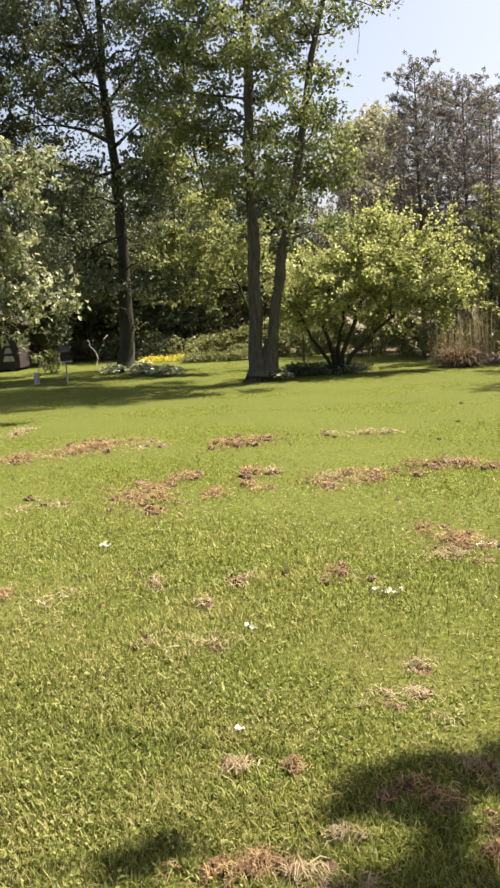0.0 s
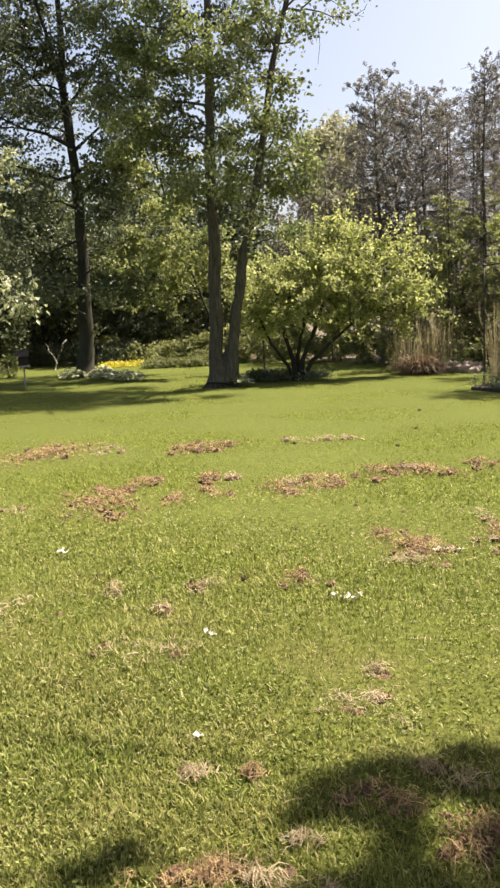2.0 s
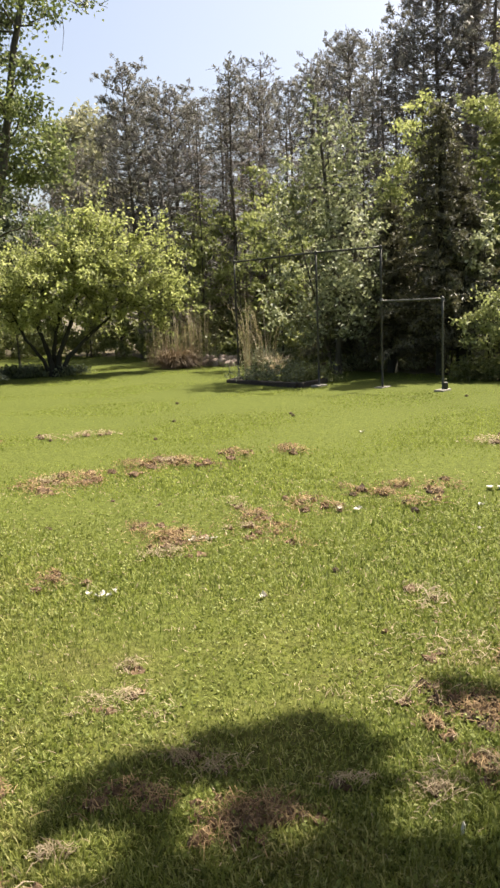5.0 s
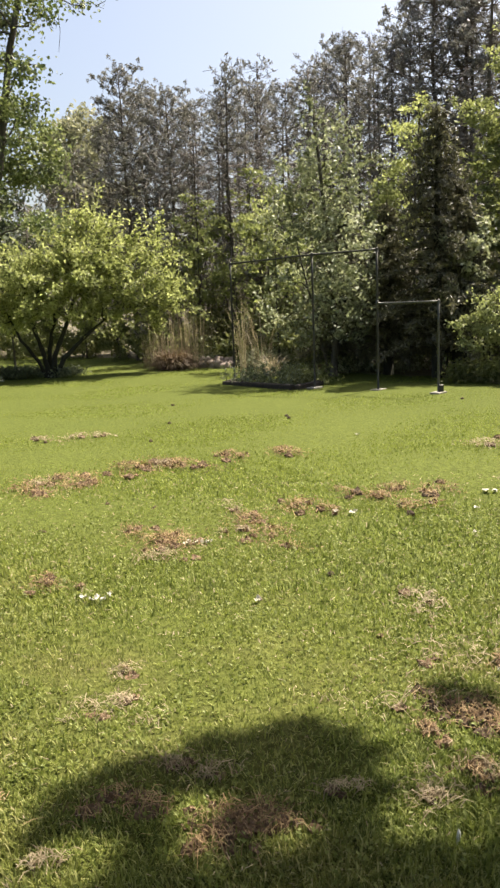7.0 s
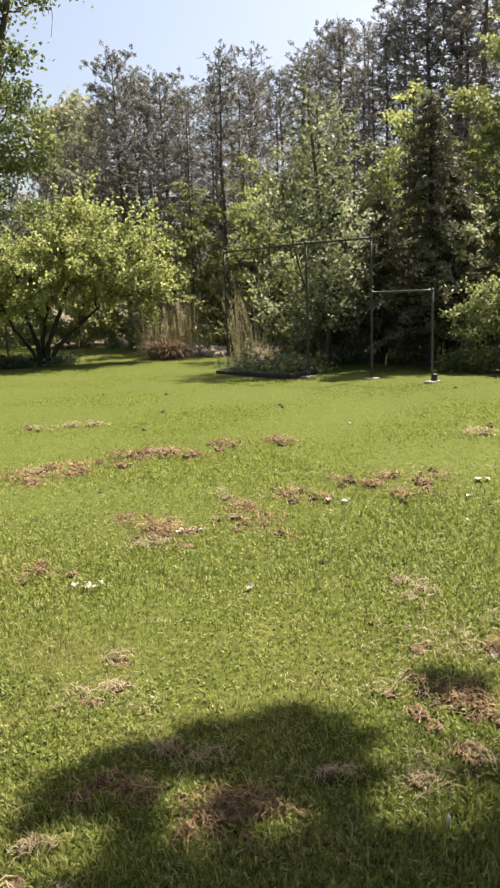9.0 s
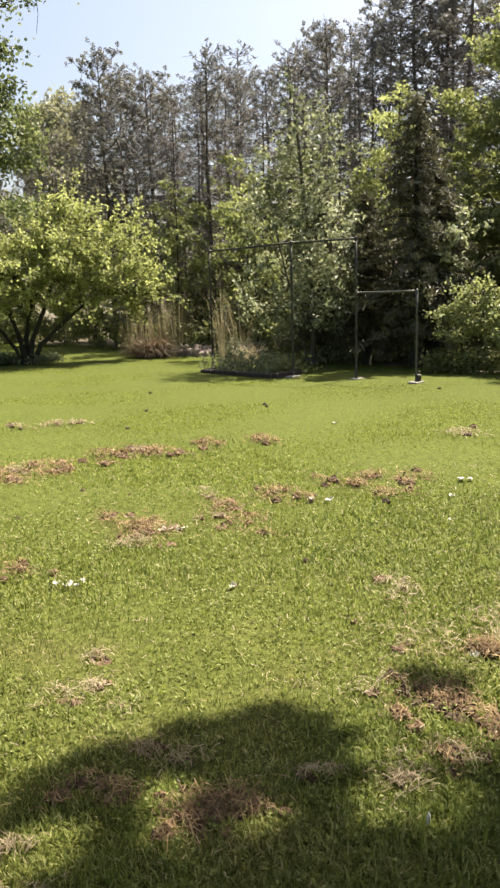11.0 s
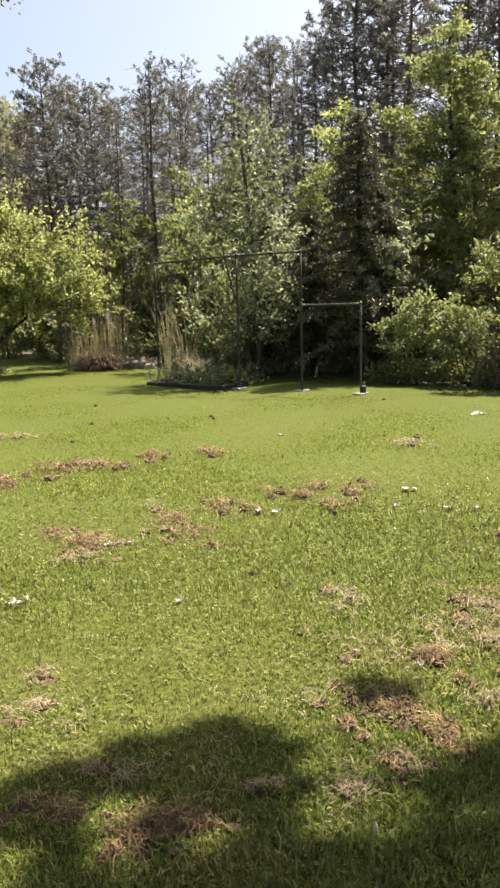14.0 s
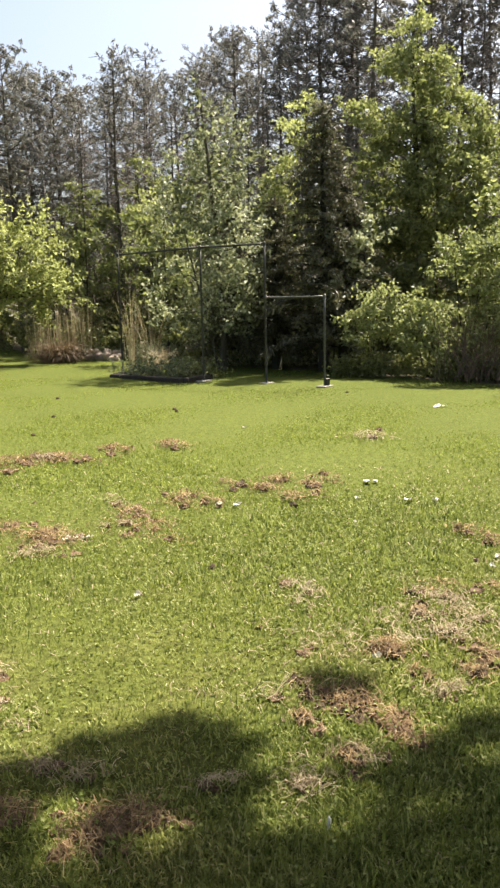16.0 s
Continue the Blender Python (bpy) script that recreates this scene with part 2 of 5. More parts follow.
M_BIRCH = bark_mat("pale_dead_wood", (0.20, 0.185, 0.165), (0.38, 0.36, 0.32), 9.0)

# ---- mesh helpers ----
rng = np.random.default_rng(11)


STUFF = {"crown", "twigwork", "straw", "soil", "stemwork", "foliage", "boughwork", "deadwood", "branchwork"}


def part(name, arrays, material, parent=None, label="", smooth=False):
    """Links vertices and quads as ONE mesh object, under a thing or as a thing of its own."""
    V, F = arrays
    me = bpy.data.meshes.new(name)
    me.vertices.add(len(V))
    me.vertices.foreach_set("co", np.ascontiguousarray(V, dtype=np.float32).ravel())
    k = F.shape[1]
    me.loops.add(F.size)
    me.loops.foreach_set("vertex_index", np.ascontiguousarray(F, dtype=np.int32).ravel())
    me.polygons.add(len(F))
    me.polygons.foreach_set("loop_start", np.arange(0, F.size, k, dtype=np.int32))
    me.polygons.foreach_set("use_smooth", np.full(len(F), smooth))
    me.update(calc_edges=True)
    me.materials.append(material)
    ob = new(name, me)
    if parent is not None:
        ob.parent = parent
    if label:
        tagged(ob, label)
    if parent is not None and name in STUFF:
        tagged(ob, kind="stuff")
    return ob


def thing(name, at, label, category, group=""):
    e = new(name)
    e.location = at
    e.empty_display_size = 0.1
    return tagged(e, label, category, group)


def joined(pieces):
    V, F, n = [], [], 0
    for v, f in pieces:
        V.append(v)
        F.append(f + n)
        n += len(v)
    return np.concatenate(V), np.concatenate(F)


def unit(a):
    return a / np.maximum(np.linalg.norm(a, axis=-1, keepdims=True), 1e-9)


def tube(points, radii, sides=8):
    """A tapered tube of quads along points, closed by its small ends."""
    P = np.asarray(points, float)
    R = np.broadcast_to(np.asarray(radii, float), (len(P),))
    d = unit(np.gradient(P, axis=0))
    ref = np.where(np.abs(d[:, 2:3]) > 0.9, [[1.0, 0, 0]], [[0, 0, 1.0]])
    a = unit(np.cross(d, ref))
    b = np.cross(d, a)
    ang = np.arange(sides) * 2 * math.pi / sides
    V = (P[:, None] + R[:, None, None] * (np.cos(ang)[None, :, None] * a[:, None] + np.sin(ang)[None, :, None] * b[:, None])).reshape(-1, 3)
    i, j = np.meshgrid(np.arange(len(P) - 1), np.arange(sides), indexing="ij")
    j2 = (j + 1) % sides
    F = np.stack([i * sides + j, i * sides + j2, (i + 1) * sides + j2, (i + 1) * sides + j], -1).reshape(-1, 4)
    top = (len(P) - 1) * sides
    caps = [[o + 0, o + k, o + k + 1, o + k + 1 if k + 2 > sides - 1 else o + k + 2] for o in (0, top) for k in range(1, sides - 1, 2)]
    caps = [c for c in caps if len(set(c)) == 4]
    return V, np.concatenate([F, np.array(caps, int)]) if caps else F


def bend(a, b, sag=0.0, n=5, wob=0.0):
    """Points from a to b, bowed upwards by sag and slightly uneven."""
    a, b = np.asarray(a, float), np.asarray(b, float)
    s = np.linspace(0, 1, n)[:, None]
    P = a + (b - a) * s
    P[:, 2] += sag * 4 * s[:, 0] * (1 - s[:, 0])
    P[1:-1] += rng.normal(0, wob, (n - 2, 3))
    return P


def leaves(C, length, width, droop=0.3, up=0.4, fold=0.18):
    """One folded diamond leaf at each of C, in scattered directions, faces mostly skyward."""
    n = len(C)
    d = rng.normal(0, 1, (n, 3))
    d[:, 2] -= droop
    d = unit(d)
    nr = rng.normal(0, 1, (n, 3))
    nr[:, 2] += up
    s = unit(np.cross(d, nr))
    nr = np.cross(s, d)
    L = (length * rng.uniform(0.6, 1.3, n))[:, None]
    W = (width * rng.uniform(0.7, 1.25, n))[:, None]
    V = np.stack([C - d * L / 2, C - s * W / 2 + nr * L * fold, C + d * L / 2, C + s * W / 2 + nr * L * fold], 1).reshape(-1, 3)
    return V, np.arange(4 * n).reshape(-1, 4)


def ball(n, flat=1.0):
    u = unit(rng.normal(0, 1, (n, 3)))
    u[:, 2] *= flat
    return u


def clumps(lobes, per_m2, spread, each, hollow=0.55, flat=0.8):
    """Centres of leaves: each lobe (x, y, z, r) breaks up into sprays, each spray into small clumps."""
    out, hubs = [], []
    for x, y, z, r in lobes:
        m = int(rng.integers(16, 24))
        sub = np.array([x, y, z]) + ball(m, flat) * r * rng.uniform(hollow, 1.05, (m, 1))
        rad = r * rng.uniform(0.12, 0.40, m)
        n = max(4, int(per_m2 * r * r))
        pick = rng.choice(m, n, p=rad ** 2 / (rad ** 2).sum())
        c = sub[pick] + ball(n, 0.6) * (rad[pick] * rng.uniform(0.35, 1.1, n))[:, None]
        hubs.append(sub)
        k = rng.integers(max(2, each // 2), each + each // 2, n)
        cc = np.repeat(c, k, 0)
        out.append(cc + rng.normal(0, max(spread, 0.13 * r), cc.shape) * (1, 1, 0.6))
    return np.concatenate(out), hubs


def rel(P, at):
    return np.asarray(P, float) - np.asarray(at, float)


def deep(lobes, eye=(0, 0, 1.49), by=0.09):
    """The lobes of a crown moved nearer and farther, so that the crown is as deep as it is wide."""
    out = []
    for i, (x, y, z, r) in enumerate(lobes):
        f = 1 + by * math.sin(i * 2.4)
        out.append((x * f, y * f, eye[2] + (z - eye[2]) * f, r * f))
    return out


def shade_crown(cx, cy, z, n, wide, r):
    """Unseen lobes of the upper crown, added for lawn shade, spread evenly over an oval."""
    out = []
    for i in range(n):
        a, q = i * 2.4, math.sqrt((i + 0.5) / n)
        y = cy + wide[1] * q * math.sin(a)
        out.append((cx + wide[0] * q * math.cos(a), y, z + 0.35 * (y - cy), r * (1 + 0.12 * math.sin(i * 1.7))))
    return out


def broadleaf(name, at, stems, lobes, leaf, bark, label, per_m2=34, flare=1.45, spread=0.11, each=26, size=(0.085, 0.055),
              limb_r=0.035, category="tree", group="", hollow=0.5, droop=0.3, sides=14, twigs=5, shoots=0, reach=0.55, up=0.75):
    """A tree: tapered stems [(points, r0, r1)], a limb to every lobe, twigs, and a crown of leaf clumps; all in world metres."""
    tree = thing(name, at, label, category, group)
    along, trunks = [], []
    for pts, r0, r1 in stems:
        P = rel(pts, at)
        s = np.linspace(0, 1, 4 * (len(P) - 1) + 1)
        k = np.linspace(0, 1, len(P))
        Q = np.stack([np.interp(s, k, P[:, i]) for i in range(3)], 1)
        Q[1:-1, :2] += rng.normal(0, r0 * 0.10, (len(Q) - 2, 2))
        R = r0 + (r1 - r0) * s ** 0.8
        R = R * rng.uniform(0.93, 1.07, len(R))
        R[0] *= flare
        R[1] *= 1 + (flare - 1) * 0.3
        along.append((Q, R))
        V, F = tube(Q, R, sides)
        trunks += [part("trunk", (V + rng.normal(0, r0 * 0.045, V.shape), F), bark, tree, smooth=True)] * len(Q)
    C, hubs = clumps([(x - at[0], y - at[1], z - at[2], r) for x, y, z, r in lobes], per_m2, spread, each, hollow)
    fine = []
    allQ = np.concatenate([q for q, _ in along])
    allR = np.concatenate([r for _, r in along])
    for (x, y, z, r), h in zip(lobes, hubs):
        c = np.array([x - at[0], y - at[1], z - at[2]])
        cost = np.linalg.norm(allQ - c, axis=1) + 1.2 * np.maximum(0, allQ[:, 2] - c[2] + 0.35 * r)
        at_q = int(np.argmin(cost))
        a = allQ[at_q]
        ra = min(limb_r * (0.6 + 0.5 * r), allR[at_q] * 0.8)
        part("limb", tube(bend(a, c, 0.08 * r, 6, 0.05), np.linspace(ra, ra * 0.3, 6), 6), bark, trunks[at_q], smooth=True)
        for e in h[rng.choice(len(h), min(twigs, len(h)), replace=False)]:
            fine.append(tube(bend(c, e, 0.05, 4, 0.04), np.linspace(ra * 0.35, 0.004, 4), 4))
    if shoots:
        more = []
        pick = rng.choice(len(lobes), shoots, p=(q := np.array([r * r for *_, r in lobes])) / q.sum())
        for i in pick:
            c = np.array([lobes[i][0] - at[0], lobes[i][1] - at[1], lobes[i][2] - at[2]])
            a = hubs[i][rng.integers(len(hubs[i]))]
            d = unit(unit(a - c) + rng.normal(0, 0.35, 3) + (0, 0, 0.35))
            e = a + d * reach * rng.uniform(0.5, 1.2)
            fine.append(tube(bend(a, e, 0.03, 4, 0.02), [0.007, 0.006, 0.005, 0.003], 3))
            s = rng.uniform(0.1, 1.05, (int(26 * reach / 0.55), 1))
            more.append(a + (e - a) * s + rng.normal(0, 0.05, (len(s), 3)))
        C = np.concatenate([C, *more])
    if fine:
        part("twigwork", joined(fine), bark, tree)
    part("crown", leaves(C, *size, droop=droop, up=up), leaf, tree)
    return tree

# ---- ground ----
# the edge of the mown lawn, clockwise from far left
EDGE = np.array([(-30, 30), (-16, 40), (-9.5, 39.5), (-6.2, 36.3), (-1.0, 32.5), (3.0, 29.6), (5.2, 25.6), (6.2, 21.9), (6.9, 19.0),
                 (7.6, 16.0), (8.6, 14.1), (8.7, 12.6), (9.2, 11.2), (9.7, 9.8), (10.3, 7.0), (12, -6), (0, -14), (-30, -10)], float)


def on_lawn(x, y):
    inside = np.zeros(np.shape(x), bool)
    for (x0, y0), (x1, y1) in zip(EDGE, np.roll(EDGE, -1, 0)):
        cross = (y0 > y) != (y1 > y)
        xx = x0 + (y - y0) * (x1 - x0) / (y1 - y0 + 1e-12)
        inside ^= cross & (x < xx)
    return inside


def build_ground():
    far = np.array([30, 36, 45, 60, 90, 150, 300, 700, 1500.0])
    xs = np.concatenate([-far[::-1], np.arange(-24, 24.1, 0.4), far])
    ys = np.concatenate([-far[::-1], np.arange(-14, 46.1, 0.4), far[3:] + 10])
    X, Y = np.meshgrid(xs, ys)
    near = np.clip((40 - np.hypot(X, Y - 15)) / 20, 0, 1)
    Z = near * 0.008 * (np.sin(X * 1.9 + np.sin(Y * 1.1)) + np.sin(Y * 2.3 + 1.7 * np.sin(X * 0.7)))
    V = np.stack([X, Y, Z], -1).reshape(-1, 3)
    i, j = np.meshgrid(np.arange(len(ys) - 1), np.arange(len(xs) - 1), indexing="ij")
    w = len(xs)
    F = np.stack([i * w + j, i * w + j + 1, (i + 1) * w + j + 1, (i + 1) * w + j], -1).reshape(-1, 4)
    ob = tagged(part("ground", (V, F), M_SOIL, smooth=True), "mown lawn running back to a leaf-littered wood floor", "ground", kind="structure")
    ob.data.materials.append(M_FLOOR)
    mid = V[F].mean(1)
    ob.data.polygons.foreach_set("material_index", np.where(on_lawn(mid[:, 0], mid[:, 1]), 0, 1).astype(np.int32))
    ob.data.update()


build_ground()


def sector(n, r0, r1, a0=-21, a1=50, even=True):
    """Points over the part of the lawn between two distances and two bearings, spread evenly or thinning out with distance."""
    r = np.sqrt(rng.uniform(r0 * r0, r1 * r1, n)) if even else r0 * (r1 / r0) ** rng.uniform(0, 1, n)
    a = np.radians(rng.uniform(a0, a1, n))
    x, y = r * np.sin(a), r * np.cos(a)
    keep = on_lawn(x, y)
    return x[keep], y[keep]


def blades(x, y, h, w, lean=0.5, two=True, z=0.0, az_near=None):
    """Upright bent blades: one or two quads each."""
    n = len(x)
    az = rng.uniform(0, 2 * math.pi, n)
    H = h * rng.uniform(0.55, 1.35, n)
    W = w * rng.uniform(0.7, 1.3, n)
    l1 = rng.uniform(0, lean, n)
    l2 = l1 + rng.uniform(0.1, 0.7, n)
    d = np.stack([np.cos(az), np.sin(az), np.zeros(n)], 1)
    s = np.stack([-np.sin(az), np.cos(az), np.zeros(n)], 1) * W[:, None]
    if az_near is not None:
        az = az_near + rng.normal(0, 0.9, n)
        d = np.stack([np.cos(az), np.sin(az), np.zeros(n)], 1)
        s = np.stack([-np.sin(az), np.cos(az), np.zeros(n)], 1) * W[:, None]
    b = np.stack([x, y, np.full(n, -0.006) + z], 1)
    up = np.array([0, 0, 1.0])
    m = b + (d * np.sin(l1)[:, None] + up * np.cos(l1)[:, None]) * (H * 0.55)[:, None]
    t = m + (d * np.sin(l2)[:, None] + up * np.cos(l2)[:, None]) * (H * 0.5)[:, None]
    if two:
        V = np.stack([b - s * .5, b + s * .5, m + s * .45, m - s * .45, t + s * .12, t - s * .12], 1).reshape(-1, 3)
        k = np.arange(n)[:, None] * 6
        F = np.concatenate([k + [0, 1, 2, 3], k + [3, 2, 4, 5]])
    else:
        V = np.stack([b - s * .5, b + s * .5, t + s * .2, t - s * .2], 1).reshape(-1, 3)
        F = np.arange(4 * n).reshape(-1, 4)
    return V, F


# look, x, y, width and depth of each torn patch, from the far lawn to the near
FAR_ROW = [("f", -3.48, 11.86, 0.26, 0.7), ("r", -2.8, 9.2, 0.38, 0.5), ("r", -2.07, 9.7, 0.67, 0.9), ("f", -1.35, 9.79, 0.28, 0.47), ("r", -0.41, 9.57, 0.27, 0.6), ("r", 0.0, 9.68, 0.48, 0.4), ("f", 0.9, 9.7, 0.17, 0.37),
           ("f", 1.46, 9.81, 0.35, 0.38), ("r", 2.58, 7.68, 0.17, 0.26), ("r", 3.11, 7.54, 0.26, 0.4), ("f", 5.03, 6.87, 0.36, 0.35), ("r", 2.54, 7.5, 0.17, 0.27)]
STRIPE = [("r", -1.01, 6.67, 0.41, 0.7), ("r", -0.95, 7.04, 0.23, 0.5), ("r", -0.75, 7.46, 0.24, 0.6), ("r", -0.35, 6.85, 0.2, 0.35), ("r", -0.1, 7.63, 0.22, 0.4), ("r", -0.07, 7.04, 0.2, 0.35), ("f", 0.12, 7.65, 0.11, 0.34),
          ("r", 0.51, 7.05, 0.28, 0.44), ("f", 0.67, 7.18, 0.21, 0.38), ("r", 0.86, 7.25, 0.31, 0.45), ("r", 1.07, 7.19, 0.13, 0.36), ("r", 1.49, 7.57, 0.41, 0.42), ("f", 1.85, 7.51, 0.22, 0.29), ("r", 2.0, 7.47, 0.24, 0.6),
          ("f", -1.95, 6.78, 0.3, 0.33)]
MIDDLE = [("h", 1.25, 4.93, 0.34, 0.46), ("s", 1.13, 4.7, 0.21, 0.22), ("r", 1.02, 5.36, 0.14, 0.3), ("r", 0.46, 4.41, 0.14, 0.22), ("c", 0.43, 4.56, 0.07, 0.12), ("f", -0.07, 4.4, 0.19, 0.18), ("f", -0.66, 4.5, 0.13, 0.23), ("f", -0.34, 4.15, 0.08, 0.16),
          ("c", -1.5, 4.39, 0.08, 0.19), ("f", 1.88, 5.66, 0.1, 0.39), ("r", 1.86, 5.21, 0.24, 0.35), ("r", 1.82, 4.79, 0.23, 0.36), ("f", 1.7, 4.98, 0.15, 0.19), ("r", 2.4, 5.38, 0.25, 0.38), ("r", 2.46, 5.2, 0.12, 0.2)]
MIDDLE += [("c", 2.84, 5.61, 0.12, 0.28), ("r", 2.96, 5.37, 0.22, 0.3), ("c", 3.06, 5.05, 0.19, 0.22), ("r", 3.32, 5.61, 0.32, 0.25), ("c", 3.35, 5.2, 0.13, 0.25), ("r", 3.6, 5.5, 0.14, 0.2), ("f", 2.14, 3.33, 0.17, 0.31),
           ("r", 3.58, 3.74, 0.15, 0.25), ("c", 3.52, 3.5, 0.11, 0.12), ("c", 2.75, 3.07, 0.15, 0.24), ("s", 2.59, 2.86, 0.2, 0.24), ("c", 2.45, 2.83, 0.08, 0.12), ("r", 2.94, 2.92, 0.12, 0.22), ("s", 2.46, 2.63, 0.24, 0.14)]
NEAR = [("f", 0.39, 2.94, 0.11, 0.14), ("s", 0.51, 2.88, 0.15, 0.16), ("s", -0.13, 2.48, 0.1, 0.12), ("r", 0.06, 2.49, 0.05, 0.08), ("r", 0.41, 2.33, 0.14, 0.10), ("r", 0.53, 2.26, 0.15, 0.13), ("s", 0.61, 2.42, 0.1, 0.11),
        ("h", -0.05, 2.02, 0.17, 0.10), ("r", -0.15, 1.96, 0.12, 0.10), ("s", 0.06, 1.95, 0.17, 0.09), ("r", -0.28, 1.97, 0.09, 0.08), ("s", 0.15, 1.92, 0.1, 0.07), ("r", 0.59, 2.04, 0.06, 0.1), ("s", 0.16, 2.11, 0.11, 0.06)]
NEAR += [("f", 0.62, 3.2, 0.1, 0.1), ("s", 0.78, 2.33, 0.14, 0.08), ("h", 0.7, 2.04, 0.20, 0.18), ("r", 0.78, 2.12, 0.11, 0.11), ("r", 0.85, 2.02, 0.11, 0.1), ("s", 1.08, 2.08, 0.11, 0.07), ("c", 1.68, 2.36, 0.14, 0.2),
         ("r", 1.52, 2.26, 0.08, 0.13), ("s", 1.35, 2.03, 0.18, 0.13), ("s", 1.49, 2.05, 0.12, 0.09), ("h", 2.1, 2.63, 0.16, 0.14), ("c", 2.09, 2.54, 0.12, 0.11), ("r", 2.38, 2.32, 0.13, 0.18), ("c", 2.27, 2.26, 0.07, 0.08)]
NEAR += [("c", 2.07, 2.37, 0.05, 0.08), ("c", 1.76, 2.38, 0.16, 0.2), ("r", 1.74, 2.2, 0.17, 0.2), ("r", 1.72, 2.07, 0.12, 0.12), ("r", 1.55, 2.01, 0.13, 0.09), ("s", 2.08, 2.2, 0.18, 0.1)]
# faded straw lying thin between the patches
THIN = [("t", 2.35, 2.75, 0.5, 0.4), ("t", 1.95, 2.85, 0.4, 0.35), ("t", 2.65, 2.6, 0.4, 0.3), ("t", -1.2, 4.2, 0.5, 0.4), ("t", -0.4, 3.5, 0.4, 0.3), ("t", 1.55, 2.5, 0.3, 0.25)]


def bare(x, y):
    """Where the turf is torn up and few blades are left."""
    gone = np.zeros(len(x), bool)
    for kind, px, py, w, d in FAR_ROW + STRIPE + MIDDLE + NEAR:
        near = np.flatnonzero((np.abs(x - px) < w) & (np.abs(y - py) < d))
        q = ((x[near] - px) / (0.62 * w)) ** 2 + ((y[near] - py) / (0.62 * d)) ** 2
        gone[near] |= (rng.random(len(near)) > q) & (rng.random(len(near)) < {"r": 0.75, "c": 0.8, "h": 0.85, "s": 0.4, "f": 0.1}[kind])
    return gone


def tufts_of(n, r0, r1, each):
    """Blades gathered in small tufts that lean together: their places and the way they lean."""
    x, y = sector(n // each, r0, r1, even=False)
    loose = 0.010 + 0.006 * np.hypot(x, y)
    az = rng.uniform(0, 6.283, len(x))
    tall = rng.uniform(0.6, 1.35, len(x))
    x, y, az, loose, tall = (np.repeat(q, each) for q in (x, y, az, loose, tall))
    x, y = x + rng.normal(0, 1, len(x)) * loose, y + rng.normal(0, 1, len(x)) * loose
    k = on_lawn(x, y) & ~bare(x, y)
    return x[k], y[k], az[k], tall[k]


def build_grass():
    x, y, az, tall = tufts_of(580000, 1.5, 40.0, 6)
    r = np.hypot(x, y)
    wide = 0.0025 * r ** 0.78
    high = 0.030 * tall * (1 - 0.6 * np.clip((r - 4) / 8, 0, 1))
    calm = r > rng.uniform(4.2, 8.8, len(r))
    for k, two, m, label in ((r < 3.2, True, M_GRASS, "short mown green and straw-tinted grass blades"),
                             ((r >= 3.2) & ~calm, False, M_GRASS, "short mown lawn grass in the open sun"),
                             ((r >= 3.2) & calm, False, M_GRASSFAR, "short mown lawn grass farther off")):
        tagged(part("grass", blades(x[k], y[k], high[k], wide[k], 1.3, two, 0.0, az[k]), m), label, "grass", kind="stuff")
    x, y = sector(26000, 1.5, 6.0)
    keep = np.sin(x * 5.1 + 2 * np.sin(y * 2.3)) + np.sin(y * 4.7 + 1.3 * np.sin(x * 3.1)) > -0.3
    low = leaves(np.stack([x, y, rng.uniform(0.012, 0.035, len(x))], 1)[keep], 0.018, 0.012, 0.0, 1.2, 0.1)
    tagged(part("clover", low, M_CLOVER), "small round clover leaves among the grass", "clover", kind="stuff")
    x, y = rng.uniform(-14, 12, 46000), rng.uniform(-9, 14, 46000)
    b = np.degrees(np.arctan2(x, y))
    k = on_lawn(x, y) & ~((b > -21) & (b < 50) & (np.hypot(x, y) > 1.5))
    rest = blades(x[k], y[k], 0.045, 0.025, 0.8, False)
    tagged(part("grass", rest, M_GRASS), "short mown lawn grass behind and beside the path", "grass", kind="stuff")


build_grass()

# ---- the pipe frame with a high and a low bar ----


def slab(cx, cy, w, d, h, turn=0.0, z0=-0.02, bevel=0.15):
    """A block with chamfered top edges."""
    c, s = math.cos(turn), math.sin(turn)
    b = min(w, d, h) * bevel
    rings = [(w / 2, d / 2, z0), (w / 2, d / 2, z0 + h - b), (w / 2 - b, d / 2 - b, z0 + h)]
    V = [(cx + c * x * sx - s * y * sy, cy + s * x * sx + c * y * sy, z) for x, y, z in rings for sx, sy in ((-1, -1), (1, -1), (1, 1), (-1, 1))]
    F = [(r * 4 + k, r * 4 + (k + 1) % 4, r * 4 + 4 + (k + 1) % 4, r * 4 + 4 + k) for r in range(2) for k in range(4)] + [(8, 9, 10, 11), (3, 2, 1, 0)]
    return np.array(V), np.array(F)


POSTS = [(5.30, 15.65), (5.99, 13.22), (6.69, 12.17), (7.22, 11.16)]
HIGH, LOW = 2.33, 1.45


